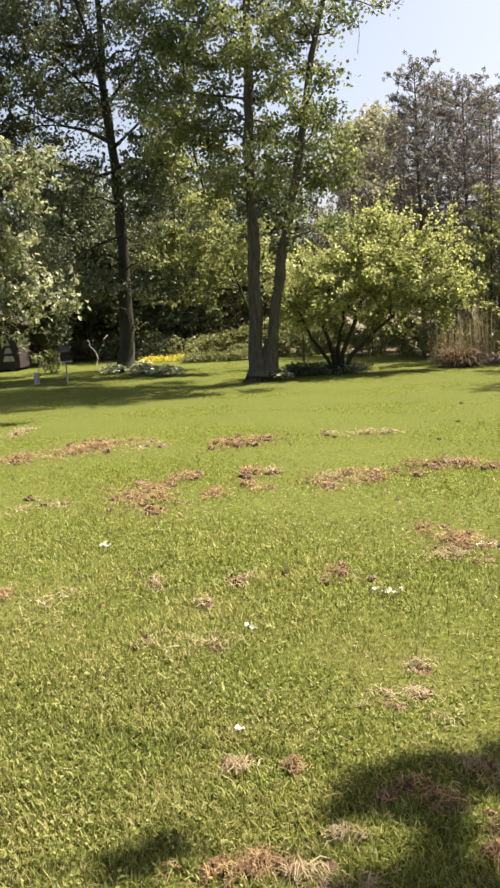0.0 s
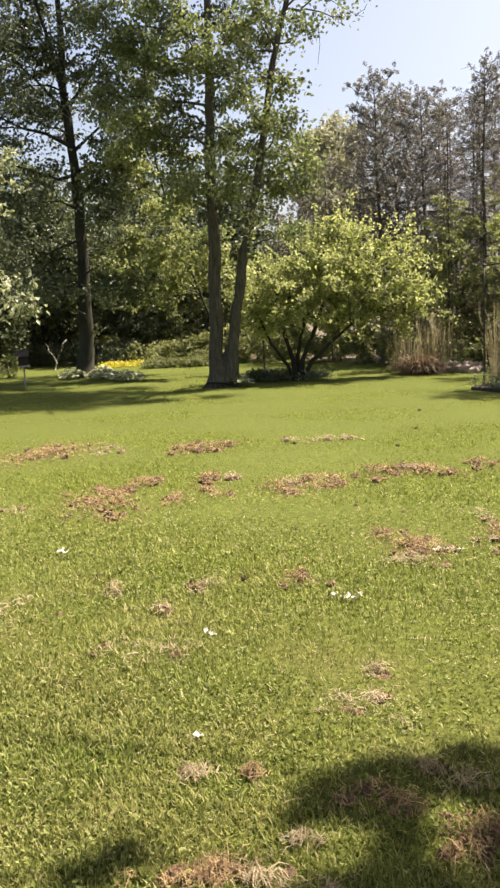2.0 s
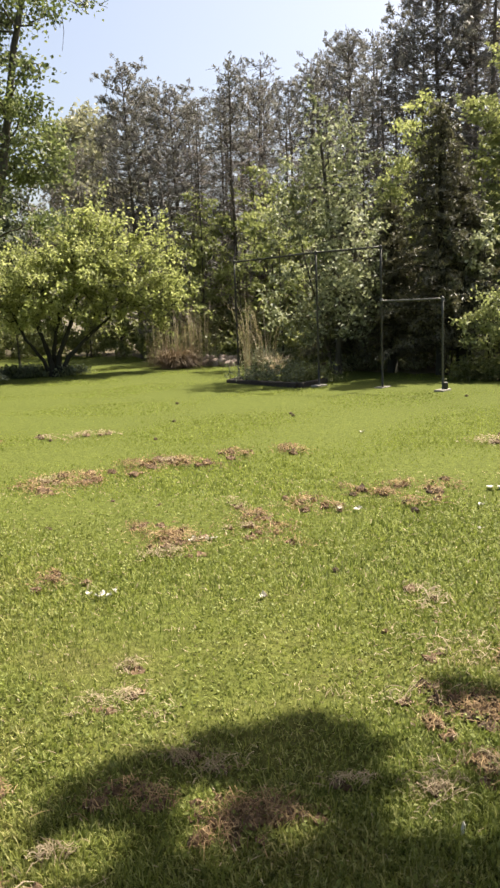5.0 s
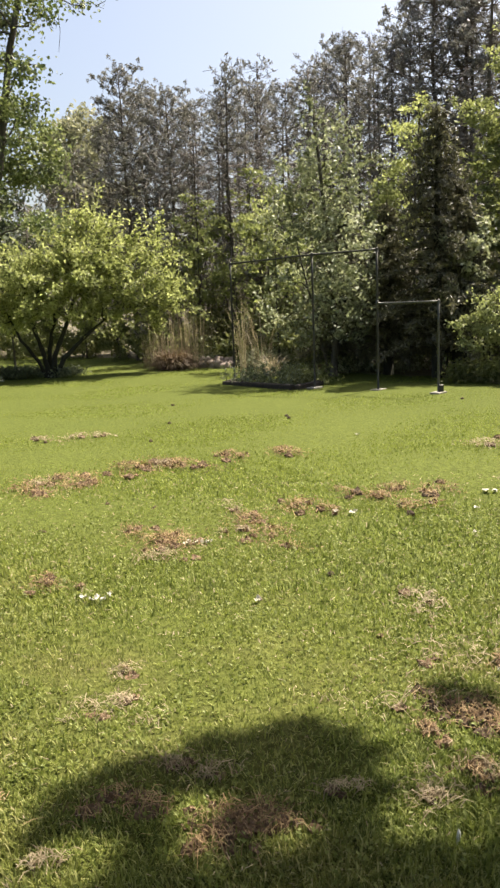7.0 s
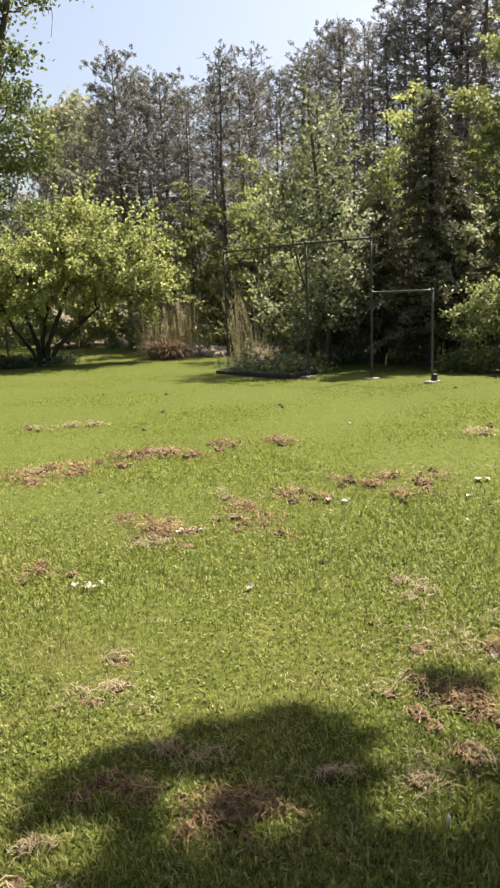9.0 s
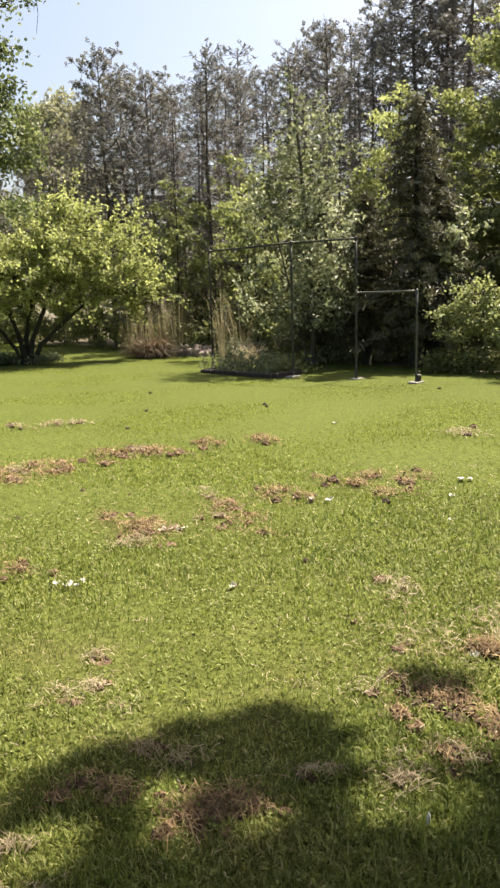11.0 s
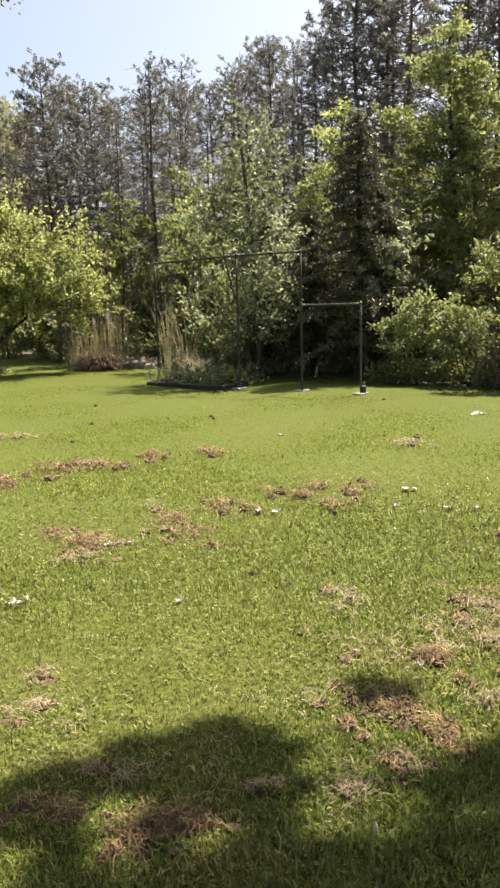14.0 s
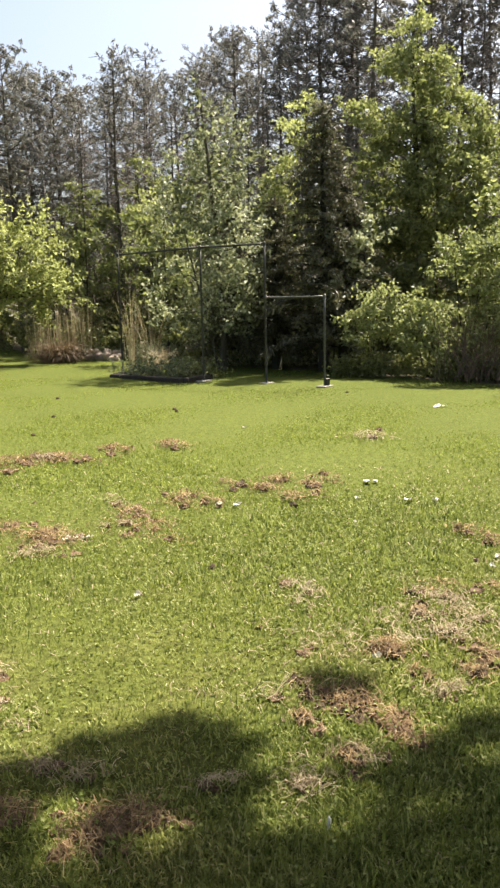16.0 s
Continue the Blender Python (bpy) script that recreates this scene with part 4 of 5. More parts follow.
def pine(at, height, dead_from, live_from, reach, tufts, label):
    """A plantation pine: bare trunk, grey dead branches below, needle tufts on upswept branches above."""
    t = thing("pine_tree", at, label, "tree", "pines of the wood")
    P = bend((0, 0, -0.05), (rng.normal(0, 0.12), rng.normal(0, 0.12), height), 0, 9, 0.025)
    trunk = part("trunk", tube(P, np.linspace(0.085, 0.012, 9), 8), M_PINEBARK, t, smooth=True)
    dead, live, N = [], [], []
    z = height * dead_from
    while z < height * 0.985:
        f = z / height
        is_top = f > live_from
        taper = (1.04 - f) / (1.04 - live_from) if is_top else 1.0
        for a in rng.uniform(0, 6.283, 1) + np.arange(rng.integers(3, 6)) * 1.5 + rng.normal(0, 0.3):
            L = reach * (0.18 + 0.95 * taper ** 0.85) * rng.uniform(0.55, 1.15)
            up = rng.normal(-0.12, 0.38) if not is_top else rng.uniform(0.05, 0.35) + 0.4 * (1 - taper)
            base = np.array([np.interp(z, P[:, 2], P[:, 0]), np.interp(z, P[:, 2], P[:, 1]), z + rng.normal(0, 0.04)])
            tip = base + (math.cos(a) * L, math.sin(a) * L, L * up)
            is_live = is_top and rng.random() < 0.92 or rng.random() < 0.06
            wood = live if is_live else dead
            wood.append(tube(bend(base, tip, -0.09 * L, 4, 0.02), np.linspace(0.014, 0.005, 4), 3))
            for _ in range(7 if is_live else 8):
                s = rng.uniform(0.25, 1.0)
                q = base + (tip - base) * s
                q[2] -= 0.36 * L * s * (1 - s)
                e = q + unit(rng.normal(0, 1, 3) + (math.cos(a), math.sin(a), 0.7 if is_live else 0.0)) * rng.uniform(0.12, 0.45) * (1.1 - 0.5 * s)
                wood.append(tube(np.stack([q, e]), [0.007, 0.004], 3))
                if is_live and rng.random() < tufts:
                    N.append(e)
            if is_live:
                N.append(tip)
        z += rng.uniform(0.16, 0.30)
    part("deadwood", joined(dead), M_DEADTWIG, trunk, "bare grey dead branches")
    part("branchwork", joined(live), M_PINEBARK, trunk)
    N = np.array(N)
    k = np.repeat(N, 13 if tufts > 0.7 else 11, 0)
    d = unit(rng.normal(0, 1, k.shape) + (0, 0, 0.35))
    part("crown", leaves(k + d * 0.05, 0.12, 0.029, -0.3, 0.6, 0.02), M_NEEDLE, t)
    return t


PINE_LABEL = "thin plantation pine with a bare trunk and sparse grey-green top"
kinds = [pine((5.2, 24.5, 0), 8.35, 0.14, 0.30, 1.75, 1.0, "bushy pine with grey-green needles standing over the wood's edge"),
         pine((7.75, 22.8, 0), 8.25, 0.22, 0.70, 0.85, 0.5, PINE_LABEL),
         pine((11.36, 22.3, 0), 9.0, 0.25, 0.64, 0.9, 0.5, PINE_LABEL),
         pine((10.3, 27.2, 0), 9.6, 0.2, 0.84, 0.95, 0.35, "half-dead plantation pine full of grey twigs")]
HEIGHTS = (8.35, 8.25, 9.0, 9.6)


def more_pines():
    # (x, y, height, which of the kinds)
    spots = [(6.2, 26.3, 8.2, 0), (6.75, 25.2, 8.0, 0), (8.15, 27.9, 8.9, 3), (10.8, 23.7, 8.9, 1), (14.3, 26.4, 10.3, 3), (13.9, 23.3, 10.6, 2), (13.5, 20.9, 11.2, 0),
             (14.6, 21.5, 11.9, 0), (12.6, 17.3, 10.4, 1), (16.0, 18.1, 10.5, 0), (15.0, 18.8, 10.6, 0), (18.0, 19.0, 11.6, 2), (12.9, 22.7, 9.3, 1), (5.5, 29.5, 8.3, 3), (3.0, 33.9, 7.0, 3),
             (4.1, 35.8, 6.6, 3)] + [(7.2, 24.6, 7.6, 3), (8.9, 24.4, 8.4, 3), (9.6, 25.6, 8.8, 2), (11.9, 25.2, 9.2, 3), (12.7, 20.6, 8.8, 3), (14.4, 20.8, 10.6, 1), (9.3, 22.6, 7.4, 3), (10.2, 21.4, 7.2, 3),
             (11.2, 20.2, 7.6, 3), (14.9, 18.0, 9.8, 3), (16.3, 17.5, 9.6, 3), (17.6, 18.2, 10.8, 2), (18.2, 15.6, 10.6, 0), (17.8, 13.9, 9.8, 3), (6.0, 31.5, 7.8, 3), (8.8, 30.5, 9.2, 2)] + [(11.5, 30, 10, 1),
             (16.5, 24, 11, 3), (18.5, 22, 11.4, 1), (7.0, 28.4, 8.4, 3), (9.4, 28.6, 9.4, 3), (12.9, 28.2, 10.2, 3), (15.2, 22.0, 10.6, 3), (11.0, 24.6, 8.6, 3), (10.0, 19.2, 6.8, 3),
             (4.6, 31.0, 7.4, 3), (15.9, 19.9, 10.6, 3), (13.4, 24.9, 9.8, 3), (8.4, 25.9, 8.0, 3)] + [(6.1, 28.6, 8.4, 0), (7.3, 27.4, 8.2, 3), (7.7, 29.8, 9.0, 3), (9.0, 26.6, 8.6, 2), (8.7, 29.2, 9.2, 3), (10.4, 29.6, 9.6, 3), (11.6, 27.6, 9.6, 2), (12.3, 25.8, 9.4, 3), (13.3, 26.8, 10.2, 0)]
    for x, y, h, k in spots:
        s = (0.955 if 7 < x < 12 and y > 20 else 1.0) * h / HEIGHTS[k]
        m = Matrix.LocRotScale((x, y, 0), Euler((0, 0, rng.uniform(0, 6.28))), (s * rng.uniform(0.9, 1.15), s * rng.uniform(0.9, 1.15), s))
        copy_thing(kinds[k], m)


more_pines()

# ---- the rest of the wood: saplings, shrubs and far trees ----


def generic(name, at, h, w, leaf, bark, label, n_lobes, size, per_m2, each, category="tree", group="", r_trunk=0.05, low=0.3):
    lob = []
    for k in range(n_lobes):
        z = h * (low + (0.95 - low) * (k + 0.5) / n_lobes)
        f = (z / h - low) / (1 - low)
        rad = w * (0.35 + 0.65 * math.sin(math.pi * min(1, f * 0.85 + 0.15)))
        a = k * 2.399 + rng.normal(0, 0.4)
        q = rng.uniform(0.2, 0.75) * rad
        lob.append((at[0] + q * math.cos(a), at[1] + q * math.sin(a), z, rad * rng.uniform(0.34, 0.5)))
    x, y = at[0], at[1]
    st = [([(x, y, -0.05), (x + rng.normal(0, 0.05 * h / 5), y, h * 0.35), (x + rng.normal(0, 0.06 * h / 5), y, h * 0.7), (x, y, h * 0.97)], r_trunk, r_trunk * 0.2)]
    return broadleaf(name, at, st, lob, leaf, bark, label, per_m2=per_m2, spread=0.1 * max(1, w), each=each, size=size, limb_r=r_trunk * 0.4, category=category, group=group, twigs=3)


def spread(ob, spots, h0):
    for x, y, h in spots:
        s = h / h0
        copy_thing(ob, Matrix.LocRotScale((x, y, 0), Euler((0, 0, rng.uniform(0, 6.28))), (s * rng.uniform(0.9, 1.2), s * rng.uniform(0.9, 1.2), s)))


sap = generic("sapling", (7.3, 18.2, 0), 4.2, 0.9, M_BRIGHT, M_BARK, "thin sapling with light green leaves in the wood", 9, (0.11, 0.08), 80, 16, "tree", "saplings of the wood", 0.03, 0.25)
spread(sap, [(8.0, 20.5, 4.8), (8.9, 18.6, 3.8), (9.8, 17.4, 4.4), (6.6, 22.3, 4.6), (5.9, 23.4, 3.4), (10.6, 18.4, 5.0), (11.2, 15.8, 4.6), (12.0, 14.2, 5.2), (9.7, 20.2, 5.4), (7.4, 21.5, 3.0), (13.2, 13.0, 5.2),
             (12.1, 11.5, 4.8), (4.0, 27.0, 3.2), (3.0, 28.5, 3.6), (6.9, 23.8, 5.0), (8.4, 22.9, 5.6), (9.2, 24.0, 5.2), (10.4, 22.8, 5.8), (7.6, 24.9, 4.6), (11.6, 21.4, 5.8), (-1.5, 34.5, 5.0), (-0.6, 36.0, 5.5), (0.6, 34.8, 5.0), (-2.6, 37.0, 5.5), (1.6, 35.5, 5.0), (-3.6, 39.0, 6.0)], 4.2)
under = generic("shrub", (8.2, 16.6, 0), 1.5, 0.9, M_HEDGE, M_BARK, "shaded green shrub on the wood floor", 8, (0.11, 0.075), 130, 14, "shrub", "undergrowth of the wood", 0.02, 0.1)
generic("sapling", (1.5, 23.5, 0), 3.6, 0.9, M_APPLE, M_BARK, "slim sapling with yellowish young leaves behind the apple tree", 9, (0.11, 0.08), 70, 16, "tree", "saplings of the wood", 0.03, 0.25)
spread(under, [(7.9, 17.9, 1.6), (7.3, 19.6, 1.4), (9.2, 16.0, 1.7), (9.9, 15.0, 1.8), (6.4, 21.6, 1.3), (5.6, 23.6, 1.3), (4.8, 25.6, 1.3), (3.9, 27.3, 1.4), (2.9, 28.4, 1.5), (1.9, 29.2, 1.5), (8.8, 19.8, 1.8),
               (10.2, 17.4, 1.8), (7.4, 23.5, 1.7), (9.0, 22.5, 1.8), (11.2, 19.0, 2.0), (11.0, 14.0, 2.2), (12.0, 13.0, 2.2), (6.2, 26.4, 1.6), (4.6, 29, 1.7), (2.4, 32, 2.0), (11.4, 22, 2.0), (13, 17, 2.2)], 1.5)

big = generic("tree", (-7.5, 37.5, 0), 9, 3.0, M_DARKLEAF, M_DARKBARK, "leafy deep green tree behind the lawn", 26, (0.23, 0.16), 19, 20, "tree", "trees behind the lawn", 0.18, 0.12)
spread(big, [(-12, 35.5, 8.5), (-3.2, 36, 8.2), (1.6, 38.5, 8.6), (-16, 38, 9.5), (-10.5, 43, 8.5), (-4.5, 43, 9), (-7.2, 41, 8.4), (-19, 33, 10), (-8.8, 33.6, 6.2), (-13.5, 30, 7.5), (-1.2, 45, 10)], 9)
willow = generic("willow", (7.6, 49.4, 0), 13.4, 3.4, M_WILLOW, M_BARK, "far hazy willow with pale yellow-green leaves", 24, (0.28, 0.17), 36, 18, "tree", "", 0.2, 0.2)

far = generic("shrub", (-2.0, 31.8, 0), 0.8, 1.1, M_HEDGE, M_BARK, "low dull green shrub along the far lawn edge", 8, (0.13, 0.08), 75, 14, "shrub", "shrubs along the far edge", 0.02, 0.08)
spread(far, [(-0.4, 30.6, 0.8), (1.0, 29.7, 0.9), (-7.6, 38, 1.5), (-9.4, 40, 1.6), (-5.4, 36.6, 1.4), (-11.5, 40.5, 1.6), (-3.2, 34.2, 1.3), (2.2, 30.5, 1.6), (-13.5, 40, 1.7), (0.0, 33, 1.7), (-1.8, 36, 1.9), (-6.2, 40.5, 2.0)], 1.35)
generic("shrub", (-3.9, 33.0, 0), 1.05, 0.95, M_DARKLEAF, M_DARKBARK, "rounded dark green shrub behind the yellow flowers", 8, (0.10, 0.07), 70, 16, "shrub", "", 0.02, 0.1)
generic("shrub", (-6.9, 27.6, 0), 0.75, 0.75, M_BRIGHT, M_BARK, "low yellow-green shrub on the shaded lawn", 8, (0.09, 0.06), 70, 16, "shrub", "", 0.02, 0.1)



def thicket(label, leaf, n, r0, r1, a0, a1, h, size):
    """A belt of tangled undergrowth deep in the wood, beyond counting."""
    r = rng.uniform(r0, r1, n // 22)
    a = np.radians(rng.uniform(a0, a1, n // 22))
    top = h * (0.55 + 0.45 * np.sin(a * 31 + np.sin(a * 77) * 1.5) * np.sin(a * 13 + 1))
    z = rng.uniform(0.03, 1, n // 22) ** 1.3 * top
    C = np.repeat(np.stack([r * np.sin(a), r * np.cos(a), z], 1), 22, 0)
    C = C + rng.normal(0, 0.22, C.shape)
    C[:, 2] = np.abs(C[:, 2])
    tagged(part("undergrowth", leaves(C, *size), leaf), label, "undergrowth", kind="stuff")


thicket("dense dim undergrowth deep in the pine wood", M_HEDGE, 13000, 30, 40, 2, 56, 3.0, (0.20, 0.14))
thicket("dark leafy thicket behind the far lawn", M_DARKLEAF, 30000, 41, 48, -26, 4, 4.0, (0.26, 0.18))
thicket("dark brambles at the foot of the pines", M_HEDGE, 19000, 21, 29, 13, 56, 1.5, (0.13, 0.09))



def brushwood(n, r0, r1, a0, top, thick, wood):
    """Fine dead twigs hanging between the trunks of the wood, beyond counting."""
    r, a = rng.uniform(r0, r1, n), np.radians(rng.uniform(a0, 52, n))
    c = np.stack([r * np.sin(a), r * np.cos(a), rng.beta(1.5, 1.7, n) * top], 1)
    d = unit(rng.normal(0, 1, (n, 3)) * (1, 1, 1.1)) * rng.uniform(0.25, 0.95, (n, 1)) * thick
    tagged(part("brushwood", joined([tube(np.stack([p, p + q]), [0.007 * thick, 0.004 * thick], 3) for p, q in zip(c, d)]), wood),
           "fine grey dead twigs between the pine trunks", "brushwood", kind="stuff")


brushwood(8000, 23, 32, 12, 6.6, 1.0, M_DEADTWIG)
brushwood(3500, 32, 40, 18, 7.6, 1.4, M_DEADTWIG)

# ---- hedge shrubs beside the lawn ----


def bush(at, lobes, leaf, label, per_m2=165, size=(0.078, 0.052), each=22):
    lobes = [(x, y, z, r) for x, y, z, r in lobes if z > 0.5]
    stems = [([(at[0], at[1], -0.05), ((at[0] + x) / 2, (at[1] + y) / 2, z * 0.45), (x, y, z)], 0.02, 0.006) for x, y, z, r in lobes[:5]]
    return broadleaf("shrub", at, stems, lobes, leaf, M_DARKBARK, label, per_m2=per_m2, spread=0.07, each=each, size=size, limb_r=0.012, category="shrub", group="shrubs beside the lawn", hollow=0.4, sides=6, shoots=60, reach=0.32, up=1.2)


bush((9.0, 12.4, 0), [(8.62, 12.4, 0.98, 0.30), (8.98, 12.15, 1.20, 0.38), (9.3, 11.9, 1.18, 0.36), (8.8, 12.2, 0.75, 0.36), (9.25, 11.9, 0.72, 0.40), (8.9, 12.1, 0.4, 0.42), (9.35, 11.7, 0.4, 0.42), (8.7, 12.2, 0.2, 0.3), (9.1, 11.75, 0.18, 0.3), (9.45, 11.4, 0.2, 0.3)],
     M_TOPIARY, "rounded green shrub with a sunlit top beside the lawn")
bush((9.5, 11.4, 0), [(9.5, 11.2, 1.12, 0.36), (9.25, 11.4, 0.75, 0.38), (9.65, 11.0, 0.65, 0.42), (9.5, 11.1, 0.35, 0.4), (9.4, 11.0, 0.15, 0.3), (9.7, 10.75, 0.18, 0.3)], M_TOPIARY, "low green shrub in the hedge")
bush((10.0, 10.9, 0), [(9.65, 10.9, 1.95, 0.42), (10.0, 10.6, 2.1, 0.46), (10.25, 10.4, 1.65, 0.5), (9.95, 10.6, 1.35, 0.42), (10.35, 10.2, 0.95, 0.5), (9.9, 10.6, 0.6, 0.4), (10.4, 10.3, 2.2, 0.4), (9.8, 10.5, 0.2, 0.3), (10.0, 10.2, 0.2, 0.35)],
     M_TOPIARY, "tall olive-green shrub in the hedge")
bush((10.2, 9.7, 0), [(10.1, 9.7, 0.9, 0.42), (10.3, 9.3, 1.2, 0.45), (10.2, 9.4, 0.4, 0.42)], M_TOPIARY, "green shrub at the end of the hedge")


bush((9.3, 13.4, 0), [(8.95, 13.4, 2.35, 0.26), (9.15, 13.3, 2.0, 0.28), (9.05, 13.35, 1.65, 0.26), (9.4, 13.1, 2.5, 0.26)], M_SILVER, "pale-leaved shrub between the conifer and the hedge", 34, (0.11, 0.075), 10)


def brush_heap(at, n, w, h, label):
    P = []
    for _ in range(n):
        a = np.array([rng.normal(0, w * 0.35), rng.normal(0, w * 0.3), rng.uniform(0, 0.15)])
        e = a + (rng.normal(0, w * 0.4), rng.normal(0, w * 0.3), rng.uniform(0.3, 1.0) * h)
        P.append(tube(bend(a, e, 0.08, 5, 0.03), np.linspace(0.008, 0.002, 5), 4))
    ob = tagged(part("bare_shrub", joined(P), M_REDTWIG), label, "shrub")
    ob.location = at
    return ob


brush_heap((9.72, 10.35, 0), 150, 0.95, 1.35, "bare reddish-grey twiggy shrub in the hedge")

# ---- beds, grasses, reeds ----


def tuft(name, at, n, w, h, bw, mat, label, category, lean=0.7, arc=0.9):
    """Arching blades from one root."""
    a = rng.uniform(0, 2 * math.pi, n)
    q = np.sqrt(rng.uniform(0, 1, n)) * w * 0.35
    out = np.stack([np.cos(a), np.sin(a), np.zeros(n)], 1)
    side = np.stack([-np.sin(a), np.cos(a), np.zeros(n)], 1)
    H = (h * rng.uniform(0.6, 1.1, n))[:, None]
    l0 = (rng.uniform(0, lean, n))[:, None]
    up = np.array([0, 0, 1.0])
    p0 = out * q[:, None]
    p1 = p0 + (out * np.sin(l0) + up * np.cos(l0)) * H * 0.5
    l1 = l0 + arc * rng.uniform(0.2, 1, (n, 1))
    p2 = p1 + (out * np.sin(l1) + up * np.cos(l1)) * H * 0.3
    l2 = l1 + arc * rng.uniform(0.2, 1, (n, 1))
    p3 = p2 + (out * np.sin(l2) + up * np.cos(l2)) * H * 0.25
    s = side * bw / 2
    V = np.stack([p0 - s, p0 + s, p1 + s, p1 - s, p2 + s * .7, p2 - s * .7, p3 + s * .2, p3 - s * .2], 1).reshape(-1, 3)
    k = np.arange(n)[:, None] * 8
    ob = tagged(part(name, (V, np.concatenate([k + [0, 1, 2, 3], k + [3, 2, 4, 5], k + [5, 4, 6, 7]])), mat), label, category)
    ob.location = at
    return ob


tuft("ornamental_grass", (5.1, 19.9, 0), 1400, 1.05, 0.66, 0.012, M_RUST, "russet clump of old ornamental grass on the lawn", "grass clump", 1.15, 1.2)
for x, y, h in ((5.2, 20.7, 1.35), (5.6, 20.5, 1.6), (5.95, 20.4, 1.5), (4.9, 20.9, 1.2)):
    tuft("reeds", (x, y, 0), 46, 1.1, h, 0.010, M_PLUME, "tall dry tan reeds behind the grass clump", "reeds", 0.10, 0.15)
for x, y, h in ((5.95, 16.9, 1.8), (6.3, 16.7, 1.6)):
    tuft("reeds", (x, y, 0), 34, 0.6, h, 0.008, M_PLUME, "tawny dry grasses standing behind the pipe frame", "reeds", 0.16, 0.5)
tuft("ornamental_grass", (6.35, 16.3, 0), 160, 0.5, 0.5, 0.010, M_PLUME, "tan dry grass beside the wood", "grass clump", 0.6, 0.8)


def stone(at, s, label):
    bm = bmesh.new()
    bmesh.ops.create_icosphere(bm, subdivisions=2, radius=1)
    for v in bm.verts:
        v.co *= 1 + 0.22 * noise.noise(v.co * 1.3 + Vector(at))
        v.co = Vector((v.co.x * s[0], v.co.y * s[1], v.co.z * s[2]))
    me = bpy.data.meshes.new("stone")
    bm.to_mesh(me)
    bm.free()
    me.materials.append(M_STONE)
    ob = tagged(new("stone", me), label, "stone", "stones beside the grass clump")
    ob.location = at
    ob.rotation_euler = (0, 0, rng.uniform(0, 6))
    return ob


for k in range(24):
    f = k / 23
    stone((5.85 + 0.7 * f + rng.normal(0, 0.05), 19.9 - 0.55 * f + rng.normal(0, 0.25), 0.04 + 0.06 * (k % 3)), rng.uniform(0.07, 0.17, 3) * (1, 1, 0.75), "pale pinkish fieldstone in a low heap")


def timber(a, b):
    a, b = np.array(a), np.array(b)
    d = b - a
    ob = tagged(part("landscape_timber", slab(0, 0, float(np.hypot(*d)), 0.11, 0.10), M_TIMBER), "old dark timber edging the planting bed", "timber", "timbers round the bed")
    ob.location = (*(a + b) / 2, 0)
    ob.rotation_euler = (0, 0, math.atan2(d[1], d[0]))


timber((4.85, 14.95), (5.62, 13.35))
timber((5.66, 13.28), (6.35, 13.75))
timber((4.95, 15.05), (5.75, 15.6))


def low_plants(name, at, n, w, d, h, leaf, label, size, turn=0.0, category="plants"):
    """A patch of low leafy plants as one thing: stalks and leaves."""
    t = thing(name, at, label, category)
    k = max(6, int(n / 22))
    x, y = rng.uniform(-w / 2, w / 2, k), rng.uniform(-d / 2, d / 2, k)
    x, y = x * math.cos(turn) - y * math.sin(turn), x * math.sin(turn) + y * math.cos(turn)
    hh = h * rng.uniform(0.4, 1.0, k)
    part("stemwork", joined([tube([(a, b, -0.03), (a + rng.normal(0, .03), b + rng.normal(0, .03), c * .5), (a + rng.normal(0, .05), b + rng.normal(0, .05), c)], [0.006, 0.005, 0.002], 4) for a, b, c in zip(x, y, hh)]), M_HEDGE, t)
    i = rng.integers(0, k, n)
    s = rng.uniform(0.15, 1.05, n)
    C = np.stack([x[i] + rng.normal(0, 0.09, n), y[i] + rng.normal(0, 0.09, n), hh[i] * s], 1)
    part("foliage", leaves(C, *size, 0.0, 1.0), leaf, t)
    return t


low_plants("bed_plants", (5.55, 14.5, 0), 1300, 1.7, 0.8, 0.42, M_GREYLEAF, "grey-green perennials in the timber-edged bed", (0.09, 0.03), -1.1)
low_plants("bed_plants", (6.15, 14.0, 0), 1100, 0.8, 0.7, 0.4, M_HEDGE, "green perennials at the foot of a post", (0.08, 0.03), 0)
low_plants("bed_plants", (7.3, 18.3, 0), 2000, 1.6, 1.0, 0.5, M_SILVER, "pale grey-green weeds along the wood", (0.09, 0.04), -0.6)
low_plants("bed_plants", (6.0, 20.2, 0), 900, 1.0, 0.6, 0.36, M_GREYLEAF, "pale grey-green plants beside the fieldstones", (0.08, 0.03), -0.5)
low_plants("bed_plants", (8.3, 15.3, 0), 2200, 2.0, 0.8, 0.55, M_SILVER, "pale shaded weeds along the wood edge", (0.10, 0.04), -0.6)
low_plants("bed_plants", (9.0, 11.9, 0), 2600, 1.9, 0.5, 0.45, M_HEDGE, "green weeds along the foot of the hedge", (0.09, 0.045), -0.75)
low_plants("bed_plants", (9.85, 10.4, 0), 2000, 1.5, 0.5, 0.4, M_HEDGE, "green weeds along the foot of the hedge", (0.09, 0.045), -0.95)
low_plants("bed_plants", (1.35, 19.9, 0), 2200, 1.0, 0.7, 0.30, M_DARKLEAF, "dark low plants at the foot of the apple tree", (0.09, 0.05))
